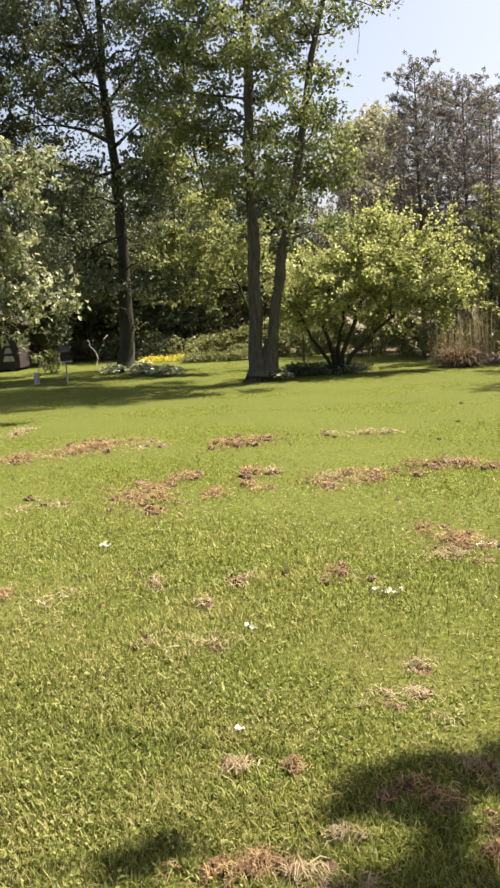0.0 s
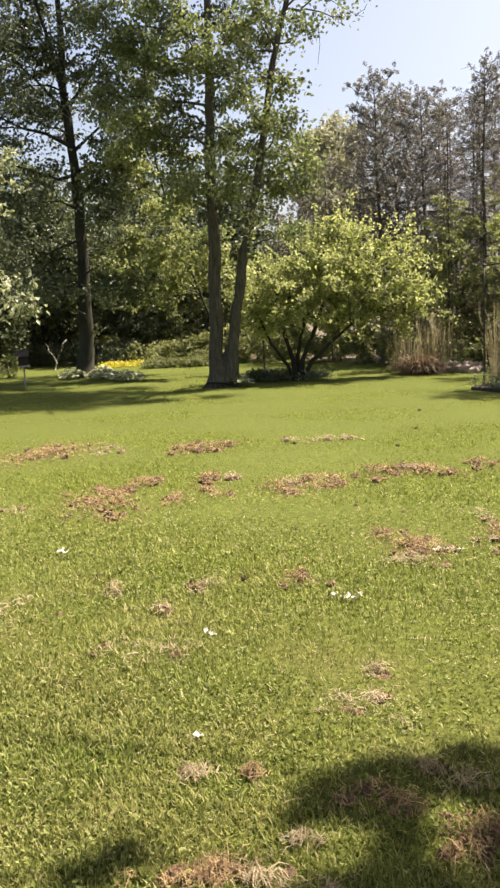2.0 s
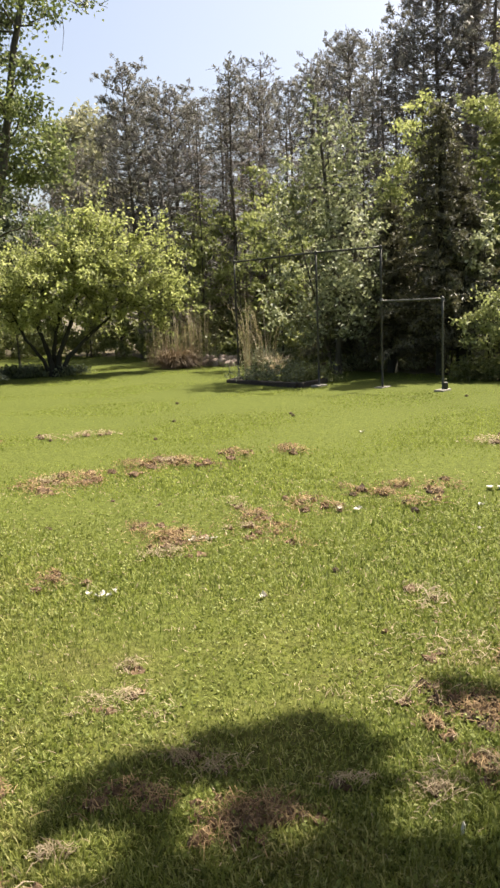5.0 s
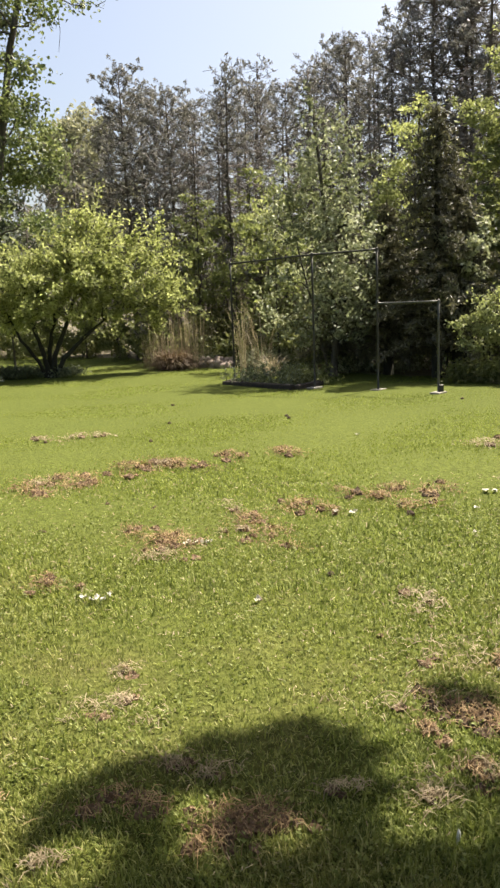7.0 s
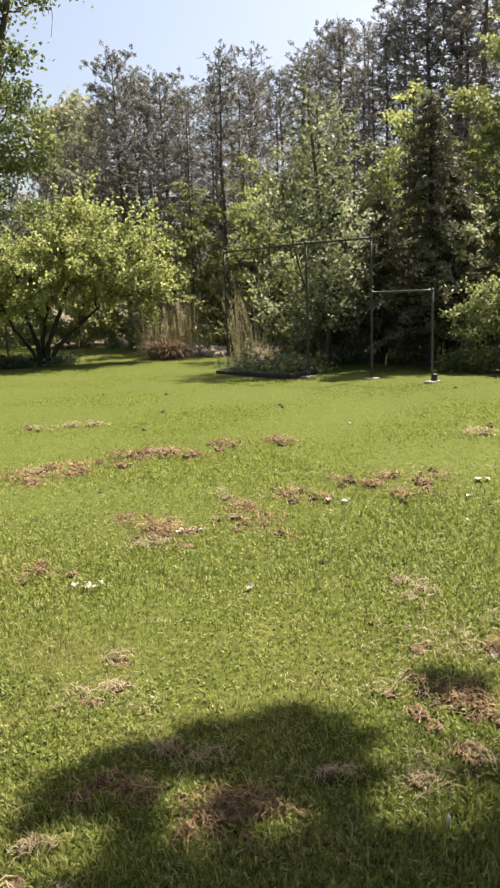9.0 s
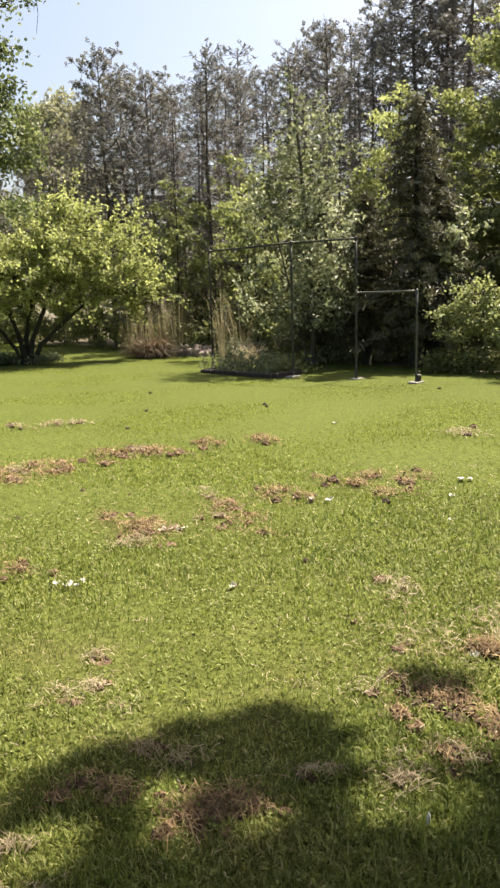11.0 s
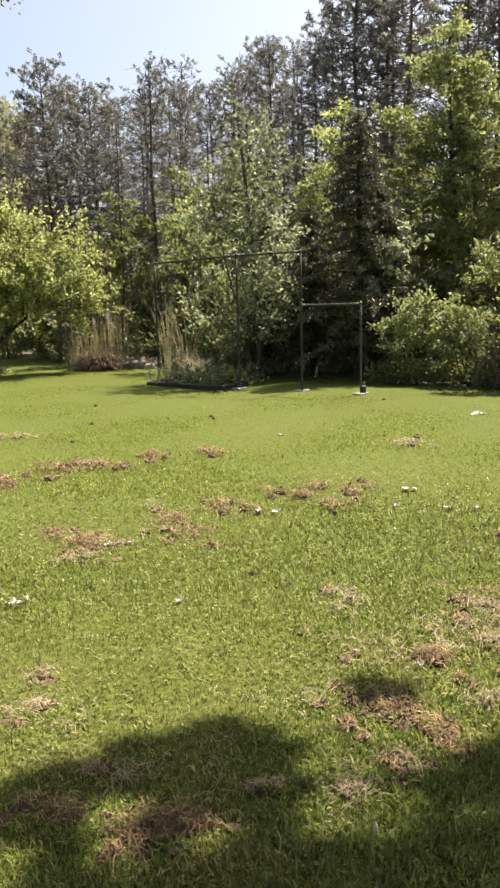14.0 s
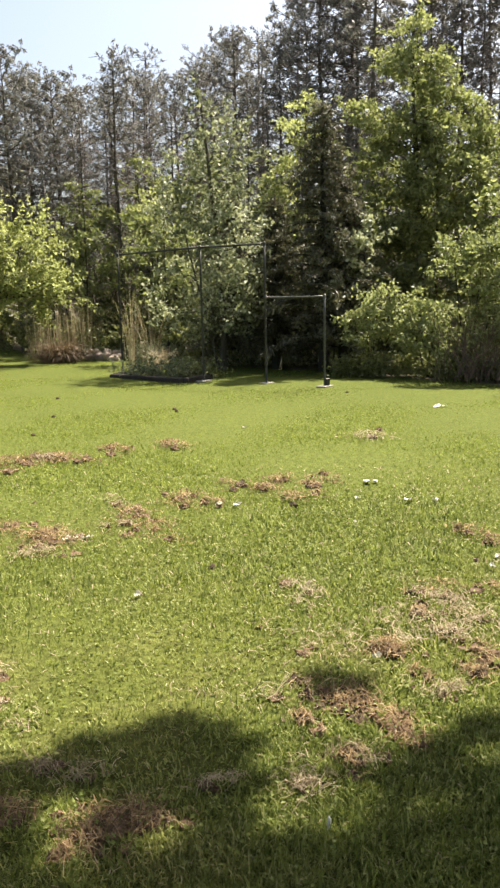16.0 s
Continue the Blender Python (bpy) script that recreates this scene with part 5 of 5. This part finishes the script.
low_plants("bed_plants", (2.45, 19.7, 0), 700, 0.7, 0.6, 0.26, M_GREYLEAF, "grey-green suckers round the apple stems", (0.08, 0.05))
low_plants("flower_bed", (-3.3, 31.2, 0), 1700, 1.9, 0.9, 0.24, M_YELLOW, "bed of bright yellow flowers across the lawn", (0.07, 0.06), 0, "flowers")
low_plants("bed_plants", (-1.0, 28.9, 0), 4200, 2.8, 1.0, 0.38, M_HEDGE, "low green planting beyond the lawn", (0.11, 0.05))
low_plants("bed_plants", (-7.0, 35.6, 0), 3600, 4.6, 1.0, 1.0, M_GREYLEAF, "tall grey-green weeds at the far edge of the lawn", (0.16, 0.06), -0.3)


def hosta(at, w, n, label):
    t = thing("hosta", at, label, "plant", "hostas under the trees")
    a = rng.uniform(0, 6.283, n)
    r = np.sqrt(rng.uniform(0.02, 1, n)) * w / 2
    C = np.stack([r * np.cos(a), r * np.sin(a), 0.08 + 0.22 * (1 - (2 * r / w) ** 2) * rng.uniform(0.6, 1.1, n)], 1)
    out = np.stack([np.cos(a), np.sin(a), rng.uniform(-0.5, 0.35, n)], 1)
    out = unit(out)
    s = unit(np.cross(out, (0, 0, 1)))
    nr = np.cross(s, out)
    L, W = 0.16, 0.11
    V = np.stack([C - out * L / 2, C - s * W / 2 + nr * 0.02, C + out * L / 2, C + s * W / 2 + nr * 0.02], 1).reshape(-1, 3)
    part("foliage", (V, np.arange(4 * n).reshape(-1, 4)), M_HOSTA, t)
    P = [tube([(0.3 * c[0], 0.3 * c[1], -0.02), (0.7 * c[0], 0.7 * c[1], c[2] * 0.6), tuple(c)], [0.006, 0.005, 0.004], 4) for c in C[::3]]
    part("stemwork", joined(P), M_HEDGE, t)


for x, y, w in ((-4.3, 25.0, 0.9), (-3.4, 24.6, 0.9), (-3.0, 23.6, 1.0), (-2.5, 22.9, 0.9), (-3.5, 26.1, 0.8), (0.62, 18.7, 0.6), (-4.5, 26.0, 0.8), (-2.2, 22.4, 0.7)):
    hosta((x, y, 0), w, int(130 * w), "clump of white-edged hosta leaves under a tree")

# ---- the pale-leaved tree beside the lawn, the shed and the bird feeder ----
broadleaf("tree", (-5.4, 13.6, 0),
          [([(-5.4, 13.6, -0.05), (-5.3, 13.6, 1.2), (-5.0, 13.5, 2.6), (-4.8, 13.4, 4.2)], 0.11, 0.03),
           ([(-5.35, 13.6, 1.0), (-4.8, 13.6, 1.5), (-4.2, 13.55, 1.9), (-3.6, 13.55, 2.15)], 0.05, 0.015)],
          [(-3.75, 13.5, 3.8, 0.62), (-3.4, 13.6, 4.0, 0.36), (-3.85, 13.5, 2.9, 0.5), (-3.7, 13.5, 2.1, 0.42), (-3.25, 13.6, 1.97, 0.36), (-4.1, 13.4, 1.85, 0.36), (-4.4, 13.3, 2.75, 0.75),
           (-4.4, 13.3, 3.8, 0.75), (-5.4, 13.5, 3.2, 1.0), (-5.2, 13.6, 4.6, 0.8), (-3.0, 13.6, 1.8, 0.2), (-4.0, 13.4, 1.58, 0.28), (-3.75, 13.4, 1.62, 0.24), (-4.35, 13.3, 1.5, 0.3)],
          M_CRAB, M_BARK, "crab apple with pale silvery leaves hanging over the lawn", per_m2=62, size=(0.12, 0.066), each=17, limb_r=0.03, shoots=150, reach=0.4, up=1.2)


def board(w, d, h, at):
    return slab(at[0], at[1], w, d, h, 0, at[2], 0.08)


def build_shed():
    at = (-9.85, 31.0, 0)
    sh = thing("shed", at, "small dark-stained wooden shed standing on skids under a tree", "shed")
    for k in range(12):
        part("board", board(0.19, 0.03, 1.62, (-1.10 + k * 0.2, -0.78, 0.12)), M_SHED, sh)
    part("side_wall", board(0.04, 1.5, 1.62, (1.14, 0.02, 0.12)), M_SHED, sh)
    part("side_wall", board(0.04, 1.5, 1.62, (-1.22, 0, 0.12)), M_SHED, sh)
    part("back_wall", board(2.4, 0.04, 1.62, (0, 0.75, 0.12)), M_SHED, sh)
    for sx in (-1, 1):
        V = np.array([(0, -1.0, 2.45), (0, 1.0, 2.45), (sx * 1.45, 1.0, 1.68), (sx * 1.45, -1.0, 1.68), (0, -1.0, 2.51), (0, 1.0, 2.51), (sx * 1.45, 1.0, 1.74), (sx * 1.45, -1.0, 1.74)])
        part("roof", (V, np.array([(0, 1, 2, 3), (7, 6, 5, 4), (0, 4, 5, 1), (2, 6, 7, 3), (1, 5, 6, 2), (0, 3, 7, 4)])), M_SHED, sh)
    for sy in (-0.78, 0.72):
        V = np.array([(-1.2, sy, 1.7), (1.2, sy, 1.7), (0.02, sy, 2.45), (-0.02, sy, 2.45), (-1.2, sy + .03, 1.7), (1.2, sy + .03, 1.7), (0.02, sy + .03, 2.45), (-0.02, sy + .03, 2.45)])
        part("gable", (V, np.array([(0, 1, 2, 3), (7, 6, 5, 4), (0, 4, 5, 1), (1, 5, 6, 2), (2, 6, 7, 3), (3, 7, 4, 0)])), M_SHED, sh)
    for z, w in ((0.96, 0.17), (0.68, 0.30), (0.38, 0.44)):
        V = np.array([(0.80 - w / 2, -0.83, z), (0.80 + w / 2, -0.83, z), (0.80 + w / 2 - 0.07, -0.83, z + 0.2), (0.80 - w / 2 + 0.07, -0.83, z + 0.2)])
        V = np.concatenate([V, V + (0, 0.035, 0)])
        part("slat", (V, np.array([(0, 1, 2, 3), (7, 6, 5, 4), (0, 4, 5, 1), (1, 5, 6, 2), (2, 6, 7, 3), (3, 7, 4, 0)])), M_GREYWOOD, sh, "pale grey tapered slat")
    for sx in (-0.9, 0.9):
        part("skid", board(0.14, 1.6, 0.14, (sx, 0, -0.01)), M_TIMBER, sh)


build_shed()


def build_feeder():
    f = thing("bird_feeder", (-5.02, 21.8, 0), "grey wooden bird feeder on a slim pale pole", "bird feeder")
    part("pole", tube([(0, 0, -0.05), (0, 0, 0.3), (0.004, 0, 0.62)], 0.022, 8), M_GREYWOOD, f, smooth=True)
    part("tray", slab(0, 0, 0.34, 0.30, 0.04, 0.2, 0.58), M_GREYWOOD, f)
    house = part("house", slab(0, 0, 0.26, 0.22, 0.24, 0.2, 0.62), M_SHED, f, "dark little seed house")
    for s in (-1, 1):
        V = np.array([(-0.18, 0, 1.0), (0.18, 0, 1.0), (0.18, s * 0.18, 0.85), (-0.18, s * 0.18, 0.85)])
        V = np.concatenate([V, V + (0, 0, 0.02)])
        part("roof", (V, np.array([(0, 1, 2, 3), (7, 6, 5, 4), (0, 4, 5, 1), (1, 5, 6, 2), (2, 6, 7, 3), (3, 7, 4, 0)])), M_TIMBER, house)


build_feeder()
p = tagged(part("stump_post", tube([(0, 0, -0.05), (0, 0, 0.15), (0.01, 0, 0.30), (0.01, 0, 0.33)], [0.085, 0.07, 0.075, 0.06], 10), M_GREYWOOD, smooth=True), "short weathered wooden post in the lawn", "post")
p.location = (-6.0, 22.4, 0)
dead = thing("dead_branch", (-6.0, 31.0, 0), "pale forked dead branch stuck in the ground", "branch")
part("stem", tube(bend((0, 0, -0.05), (0.55, 0, 1.15), 0.05, 6, 0.03), np.linspace(0.035, 0.018, 6), 7), M_BIRCH, dead, smooth=True)
part("fork", tube(bend((0.12, 0, 0.25), (-0.25, 0.1, 1.0), 0.05, 6, 0.03), np.linspace(0.028, 0.012, 6), 7), M_BIRCH, dead, smooth=True)

# ---- the unseen tree over the camera, whose shade falls on the near lawn ----


def over(gx, gy, z, r):
    """A lobe at height z whose shade falls at gx, gy."""
    return (gx + to_sun.x / to_sun.z * z, gy + to_sun.y / to_sun.z * z, z, r)


rng = np.random.default_rng(21)
# outline of the shade on the lawn, filled with small sprays
RIM = [(-1.2, 1.0), (-0.5, 1.7), (0.0, 1.85), (0.2, 1.95), (0.05, 2.20), (-0.04, 2.34), (0.12, 2.40), (0.34, 2.46), (0.44, 2.52), (0.58, 2.54), (0.80, 2.60), (0.99, 2.59), (1.16, 2.55), (1.29, 2.45), (1.31, 2.28), (1.23, 2.05), (1.12, 1.89), (1.19, 1.78), (1.39, 1.77), (1.55, 1.94), (1.66, 1.98),
       (1.87, 2.06), (2.12, 2.02), (2.9, 2.15), (3.6, 2.0), (3.6, 1.0)]


def margin(x, y):
    """Distance from the rim of the shade, negative outside it."""
    inside, least = False, 9.0
    for (ax, ay), (bx, by) in zip(RIM, RIM[1:] + RIM[:1]):
        if (ay > y) != (by > y) and x < ax + (bx - ax) * (y - ay) / (by - ay):
            inside = not inside
        k = min(1.0, max(0.0, ((x - ax) * (bx - ax) + (y - ay) * (by - ay)) / ((bx - ax) ** 2 + (by - ay) ** 2)))
        least = min(least, math.hypot(ax + k * (bx - ax) - x, ay + k * (by - ay) - y))
    return least if inside else -least


# sunlit gaps in it
GAPS = [(0.67, 2.21, 0.085), (0.44, 2.17, 0.06), (0.27, 2.13, 0.09), (0.33, 2.03, 0.07), (0.81, 1.92, 0.05), (0.60, 1.98, 0.05), (1.62, 1.72, 0.05), (1.95, 1.80, 0.06), (0.55, 1.72, 0.06)]
SHADE = [(-0.36, 2.12, 0.03), (-0.44, 2.03, 0.03), (1.73, 2.50, 0.02), (1.79, 2.41, 0.015), (1.66, 2.40, 0.015)]
for gx, gy in [(a, b) for a in np.arange(-1.2, 3.6, 0.105) for b in np.arange(1.0, 2.6, 0.105)]:
    gx, gy = gx + rng.uniform(-0.03, 0.03), gy + rng.uniform(-0.03, 0.03)
    if margin(gx, gy) > 0.07 and all(math.hypot(gx - x, gy - y) > r + 0.045 for x, y, r in GAPS):
        SHADE.append((gx, gy, 0.05))
# the wider shade behind them
WIDE = [(-0.5, 1.0, 0.4), (0.2, 0.8, 0.5), (1.2, 0.5, 0.6), (2.4, 0.6, 0.6), (3.4, 0.9, 0.5)]
shade = [over(x, y, rng.uniform(7.0, 8.3), r) for x, y, r in SHADE] + [over(x, y, 8.8 + 0.8 * math.sin(i * 1.7), r) for i, (x, y, r) in enumerate(WIDE)]
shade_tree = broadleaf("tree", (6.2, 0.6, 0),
          [([(6.2, 0.6, -0.05), (6.1, 0.7, 1.8), (5.8, 1.0, 3.6), (5.3, 1.6, 5.0), (5.0, 2.0, 6.5)], 0.22, 0.06), ([(5.9, 0.9, 3.2), (6.1, 2.2, 5.6), (6.0, 3.4, 7.2), (5.9, 4.1, 8.4)], 0.09, 0.02),
           ([(5.6, 1.2, 4.2), (4.2, 0.6, 6.0), (2.6, 0.1, 7.2), (0.8, -0.6, 7.8)], 0.08, 0.02), ([(5.5, 1.3, 4.4), (5.2, -0.4, 6.0), (4.4, -1.6, 7.0), (2.6, -2.0, 8.2)], 0.08, 0.02)],
          # wide lobes beyond the shade outline, added to cut sky light on it
          [(5.5, 1.5, 6.8, 1.3), (6.5, 0.6, 6.2, 1.4), (4.6, 2.0, 6.8, 1.0), (3.2, 0.2, 7.6, 1.8), (0.6, -0.6, 7.8, 2.0), (4.6, -2.0, 7.2, 2.0), (2.4, -2.0, 8.4, 1.9),
                   (-2.4, -1.2, 7.4, 2.0), (-3.6, -3.4, 6.6, 2.2), (0.0, -4.2, 8.0, 2.2), (6.6, -3.4, 6.8, 2.0), (8.0, -0.6, 6.6, 1.9), (3.0, -5.4, 7.0, 2.2), (-1.6, -6.4, 6.4, 2.2),
                   (-3.0, 4.4, 9.0, 1.6), (-0.5, 4.8, 9.3, 1.6)] + [(1.8, 4.5, 9.5, 1.4), (-5.8, 3.4, 8.2, 1.8), (-5.2, 0.4, 8.0, 2.0), (-2.4, 2.0, 9.2, 1.9), (0.4, 2.4, 9.6, 1.8), (8.4, 2.4, 6.4, 1.6), (3.0, 2.2, 9.6, 1.4), (1.0, 0.6, 9.4, 1.8), (-1.2, -2.6, 8.6, 2.0), (0.3, 7.0, 9.6, 1.3), (-2.4, 6.8, 9.2, 1.7), (-5.0, 5.8, 8.6, 1.8), (-4.6, 2.6, 7.0, 1.8), (-6.4, -1.6, 6.2, 2.0)],
          M_SHADELEAF, M_BARK, "large unseen leafy tree whose branches shade the near lawn", per_m2=64, spread=0.04, size=(0.36, 0.27), each=15, hollow=0.1, limb_r=0.03, twigs=3)

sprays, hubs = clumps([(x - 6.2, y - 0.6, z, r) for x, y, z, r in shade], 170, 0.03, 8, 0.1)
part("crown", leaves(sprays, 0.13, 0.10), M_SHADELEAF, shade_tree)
for hub in hubs[::8]:
    part("limb", tube(bend((-0.2, 2.8, 7.2), hub.mean(0), 0.05, 5, 0.02), np.linspace(0.022, 0.006, 5), 5), M_BARK, shade_tree, smooth=True)

# ---- torn patches of dead grass, clods and pale scraps on the lawn ----


rng = np.random.default_rng(31)
LOOKS = {"r": ("tangled russet thatch torn up from the lawn", 1.0, 1.0), "s": ("loose heap of pale raked straw on the lawn", 1.3, 0.25),
         "h": ("compact heap of russet thatch and straw on the lawn", 1.3, 1.5), "c": ("dark torn clods with straw in the lawn", 1.0, 1.2), "f": ("thin scatter of faded straw in the grass", 0.55, 0.05), "t": ("sparse dry straws lying over short grass", 0.24, 0.02)}


def thatch(look_of, x, y, w, d):
    """A torn patch of lawn: lumps of matted turf with tangled straws over them."""
    label, straws, lumps = LOOKS[look_of]
    far = math.hypot(x, y)
    area = w * d
    k = 4 + int(60 * area)
    hubs = rng.normal(0, 0.20 if look_of == "h" else 0.36, (k, 2))
    heavy = rng.uniform(0.15, 1, k) ** 1.6
    heavy /= heavy.sum()
    turn = rng.uniform(-0.3, 0.3)
    c, s = math.cos(turn), math.sin(turn)

    def spots(n, loose):
        i = rng.choice(k, n, p=heavy)
        q = (hubs[i] + rng.normal(0, loose, (n, 2)) * rng.uniform(0.3, 1.7, (n, 1))) * (w, d)
        return np.stack([q[:, 0] * c - q[:, 1] * s, q[:, 0] * s + q[:, 1] * c], 1)

    # lumps
    big = 0.010 + 0.0026 * min(far, 8)
    n = max(3, int(lumps * (1.1 if far < 4 else 0.3) * area / big ** 2 / 6))
    n = min(n, 260)
    C = []
    for px, py in spots(n, 0.17):
        q = big * rng.uniform(0.45, 1.25)
        v, f = tube(np.array([(px, py, -0.005), (px, py, 0.35 * q), (px + 0.2 * q, py, 0.8 * q), (px + 0.2 * q, py, 1.15 * q)]), np.array([1.4, 1.5, 1.0, 0.25]) * q, 6)
        C.append((v + rng.normal(0, 0.26 * q, v.shape), f))
    t = thing("dead_grass_patch", (x, y, 0), label, "dead grass", "dead grass patches on the lawn")
    part("soil", joined(C), M_CLOD if look_of == "c" else M_TURF, t)
    # straws
    n = int(straws * (4600 if far < 4 else 2500) * area) + 40
    q = spots(n, 0.24)
    az = rng.uniform(0, 6.283, n)
    L = rng.uniform(0.018, 0.060, n) * (1 + 0.8 * (rng.random(n) < 0.10))
    el = rng.normal(0.12, 0.30, n)
    hz = big * rng.uniform(0.3, 1.7, n) * np.exp(-(q[:, 0] / w) ** 2 * 3 - (q[:, 1] / d) ** 2 * 3) + 0.016
    m = np.stack([q[:, 0], q[:, 1], hz], 1)
    dr = np.stack([np.cos(az) * np.cos(el), np.sin(az) * np.cos(el), np.sin(el)], 1) * L[:, None] / 2
    sd = np.stack([-np.sin(az), np.cos(az), rng.normal(0, 0.4, n)], 1) * (0.0005 + 0.00030 * far) * rng.uniform(0.6, 1.4, (n, 1))
    lift = np.stack([np.zeros(n), np.zeros(n), rng.uniform(0, 0.016, n)], 1)
    V = np.stack([m - dr - sd, m - dr + sd, m + lift + sd, m + lift - sd, m + dr + sd * .5, m + dr - sd * .5], 1).reshape(-1, 3)
    V[:, 2] = np.maximum(V[:, 2], 0.006)
    j = np.arange(n)[:, None] * 6
    part("straw", (V, np.concatenate([j + [0, 1, 2, 3], j + [3, 2, 4, 5]])), M_REED if look_of in "sft" else M_THATCH, t)


def scrap(x, y, s):
    """A curled, bleached leaf."""
    u, v = np.meshgrid(np.linspace(-1, 1, 5), np.linspace(-1, 1, 4))
    Z = min(s, 0.022) * (0.45 * u * u + 0.3 * v * v * rng.uniform(0, 1) + 0.2 * rng.normal(0, 1, u.shape)) + 0.019
    V = np.stack([u * s * (1 - 0.45 * v * v) * rng.uniform(0.75, 1.1, u.shape), v * s * 0.55 * rng.uniform(0.7, 1.2, u.shape), Z], -1).reshape(-1, 3)
    i, j = np.meshgrid(np.arange(3), np.arange(4), indexing="ij")
    ob = tagged(part("bleached_leaf", (V, np.stack([i * 5 + j, i * 5 + j + 1, i * 5 + j + 6, i * 5 + j + 5], -1).reshape(-1, 4)), M_WHITE), "curled bleached white leaf lying on the grass", "leaf", "pale leaves on the lawn")
    ob.location = (x, y, 0)
    ob.rotation_euler = (rng.normal(0, 0.15), rng.normal(0, 0.15), rng.uniform(0, 6.28))


def clod(x, y, s):
    V, F = tube(np.array([(0, 0, -0.01), (0, 0, 0.4 * s), (0.1 * s, 0, 1.0 * s), (0.15 * s, 0, 1.4 * s)]), np.array([1.3, 1.5, 1.1, 0.4]) * s, 7)
    ob = tagged(part("clod", (V + rng.normal(0, 0.12 * s, V.shape), F), M_CLOD), "small dark clod of earth in the grass", "clod", "clods on the lawn")
    ob.location = (x, y, 0)

for row in FAR_ROW + STRIPE + MIDDLE + NEAR + THIN:
    thatch(*row)
for x, y in [(-1.09, 5.35), (-1.05, 5.32), (-0.11, 3.72), (-0.08, 3.69), (0.58, 4.15), (0.64, 4.12), (0.67, 4.06), (0.71, 4.12), (0.62, 4.08), (1.32, 4.82), (1.44, 4.83), (1.47, 4.80), (-0.13, 2.74), (1.35, 4.86), (1.4, 4.84), (3.41, 4.74), (1.39, 3.72),
             (4.21, 8.12), (3.7, 4.53), (3.87, 4.43), (3.32, 3.26), (3.18, 3.15), (2.0, 2.56)]:
    scrap(x, y, 0.012 + 0.0030 * math.hypot(x, y))
for x, y, wide in [(2.5, 5.12, 0.042), (2.61, 5.05, 0.036), (3.79, 5.15, 0.046), (3.84, 5.12, 0.036), (3.06, 4.25, 0.017), (7.08, 8.24, 0.065), (7.16, 8.19, 0.05)]:
    scrap(x, y, wide)
t = tagged(part("bleached_leaf", tube([(0, 0, 0.0), (0.003, 0, 0.02), (0.005, 0, 0.036), (0.004, 0, 0.046)], [0.003, 0.006, 0.005, 0.001], 6), M_WHITE, smooth=True), "rolled pale seed husk standing in the grass", "leaf")
t.location = (1.256, 1.764, 0)
for x, y in [(0.11, 4.57), (-0.76, 4.76), (0.51, 5.63), (3.14, 12.29), (2.6, 10.35), (1.06, 6.2), (4.17, 10.11), (0.93, 9.64), (2.05, 9.04), (1.37, 5.9), (0.52, 5.57), (1.91, 3.95), (3.21, 3.3), (4.11, 9.89), (3.73, 4.55), (1.41, 3.75), (7.08, 10.3)]:
    clod(x, y, 0.010 + 0.0008 * math.hypot(x, y))


def loose_straw(n):
    """Single pale straws lying about on the near lawn, beyond counting."""
    x, y = sector(n, 1.5, 7.0)
    m = len(x)
    a = rng.uniform(0, 6.283, m)
    h = (rng.uniform(0.004, 0.013, m) * (0.8 + 0.12 * np.hypot(x, y)))[:, None]
    w = (0.0010 + 0.00035 * np.hypot(x, y))[:, None]
    c = np.stack([x, y, rng.uniform(0.014, 0.034, m)], 1)
    d = np.stack([np.cos(a), np.sin(a), rng.normal(0, 0.25, m)], 1) * h
    s = np.stack([-np.sin(a), np.cos(a), np.zeros(m)], 1) * w
    V = np.stack([c - d - s, c - d + s, c + d + s * 0.6, c + d - s * 0.6], 1).reshape(-1, 3)
    tagged(part("loose_straw", (V, np.arange(4 * m).reshape(-1, 4)), M_REED), "short pale dry straws lying loose in the grass", "straw", kind="stuff")


loose_straw(3200)
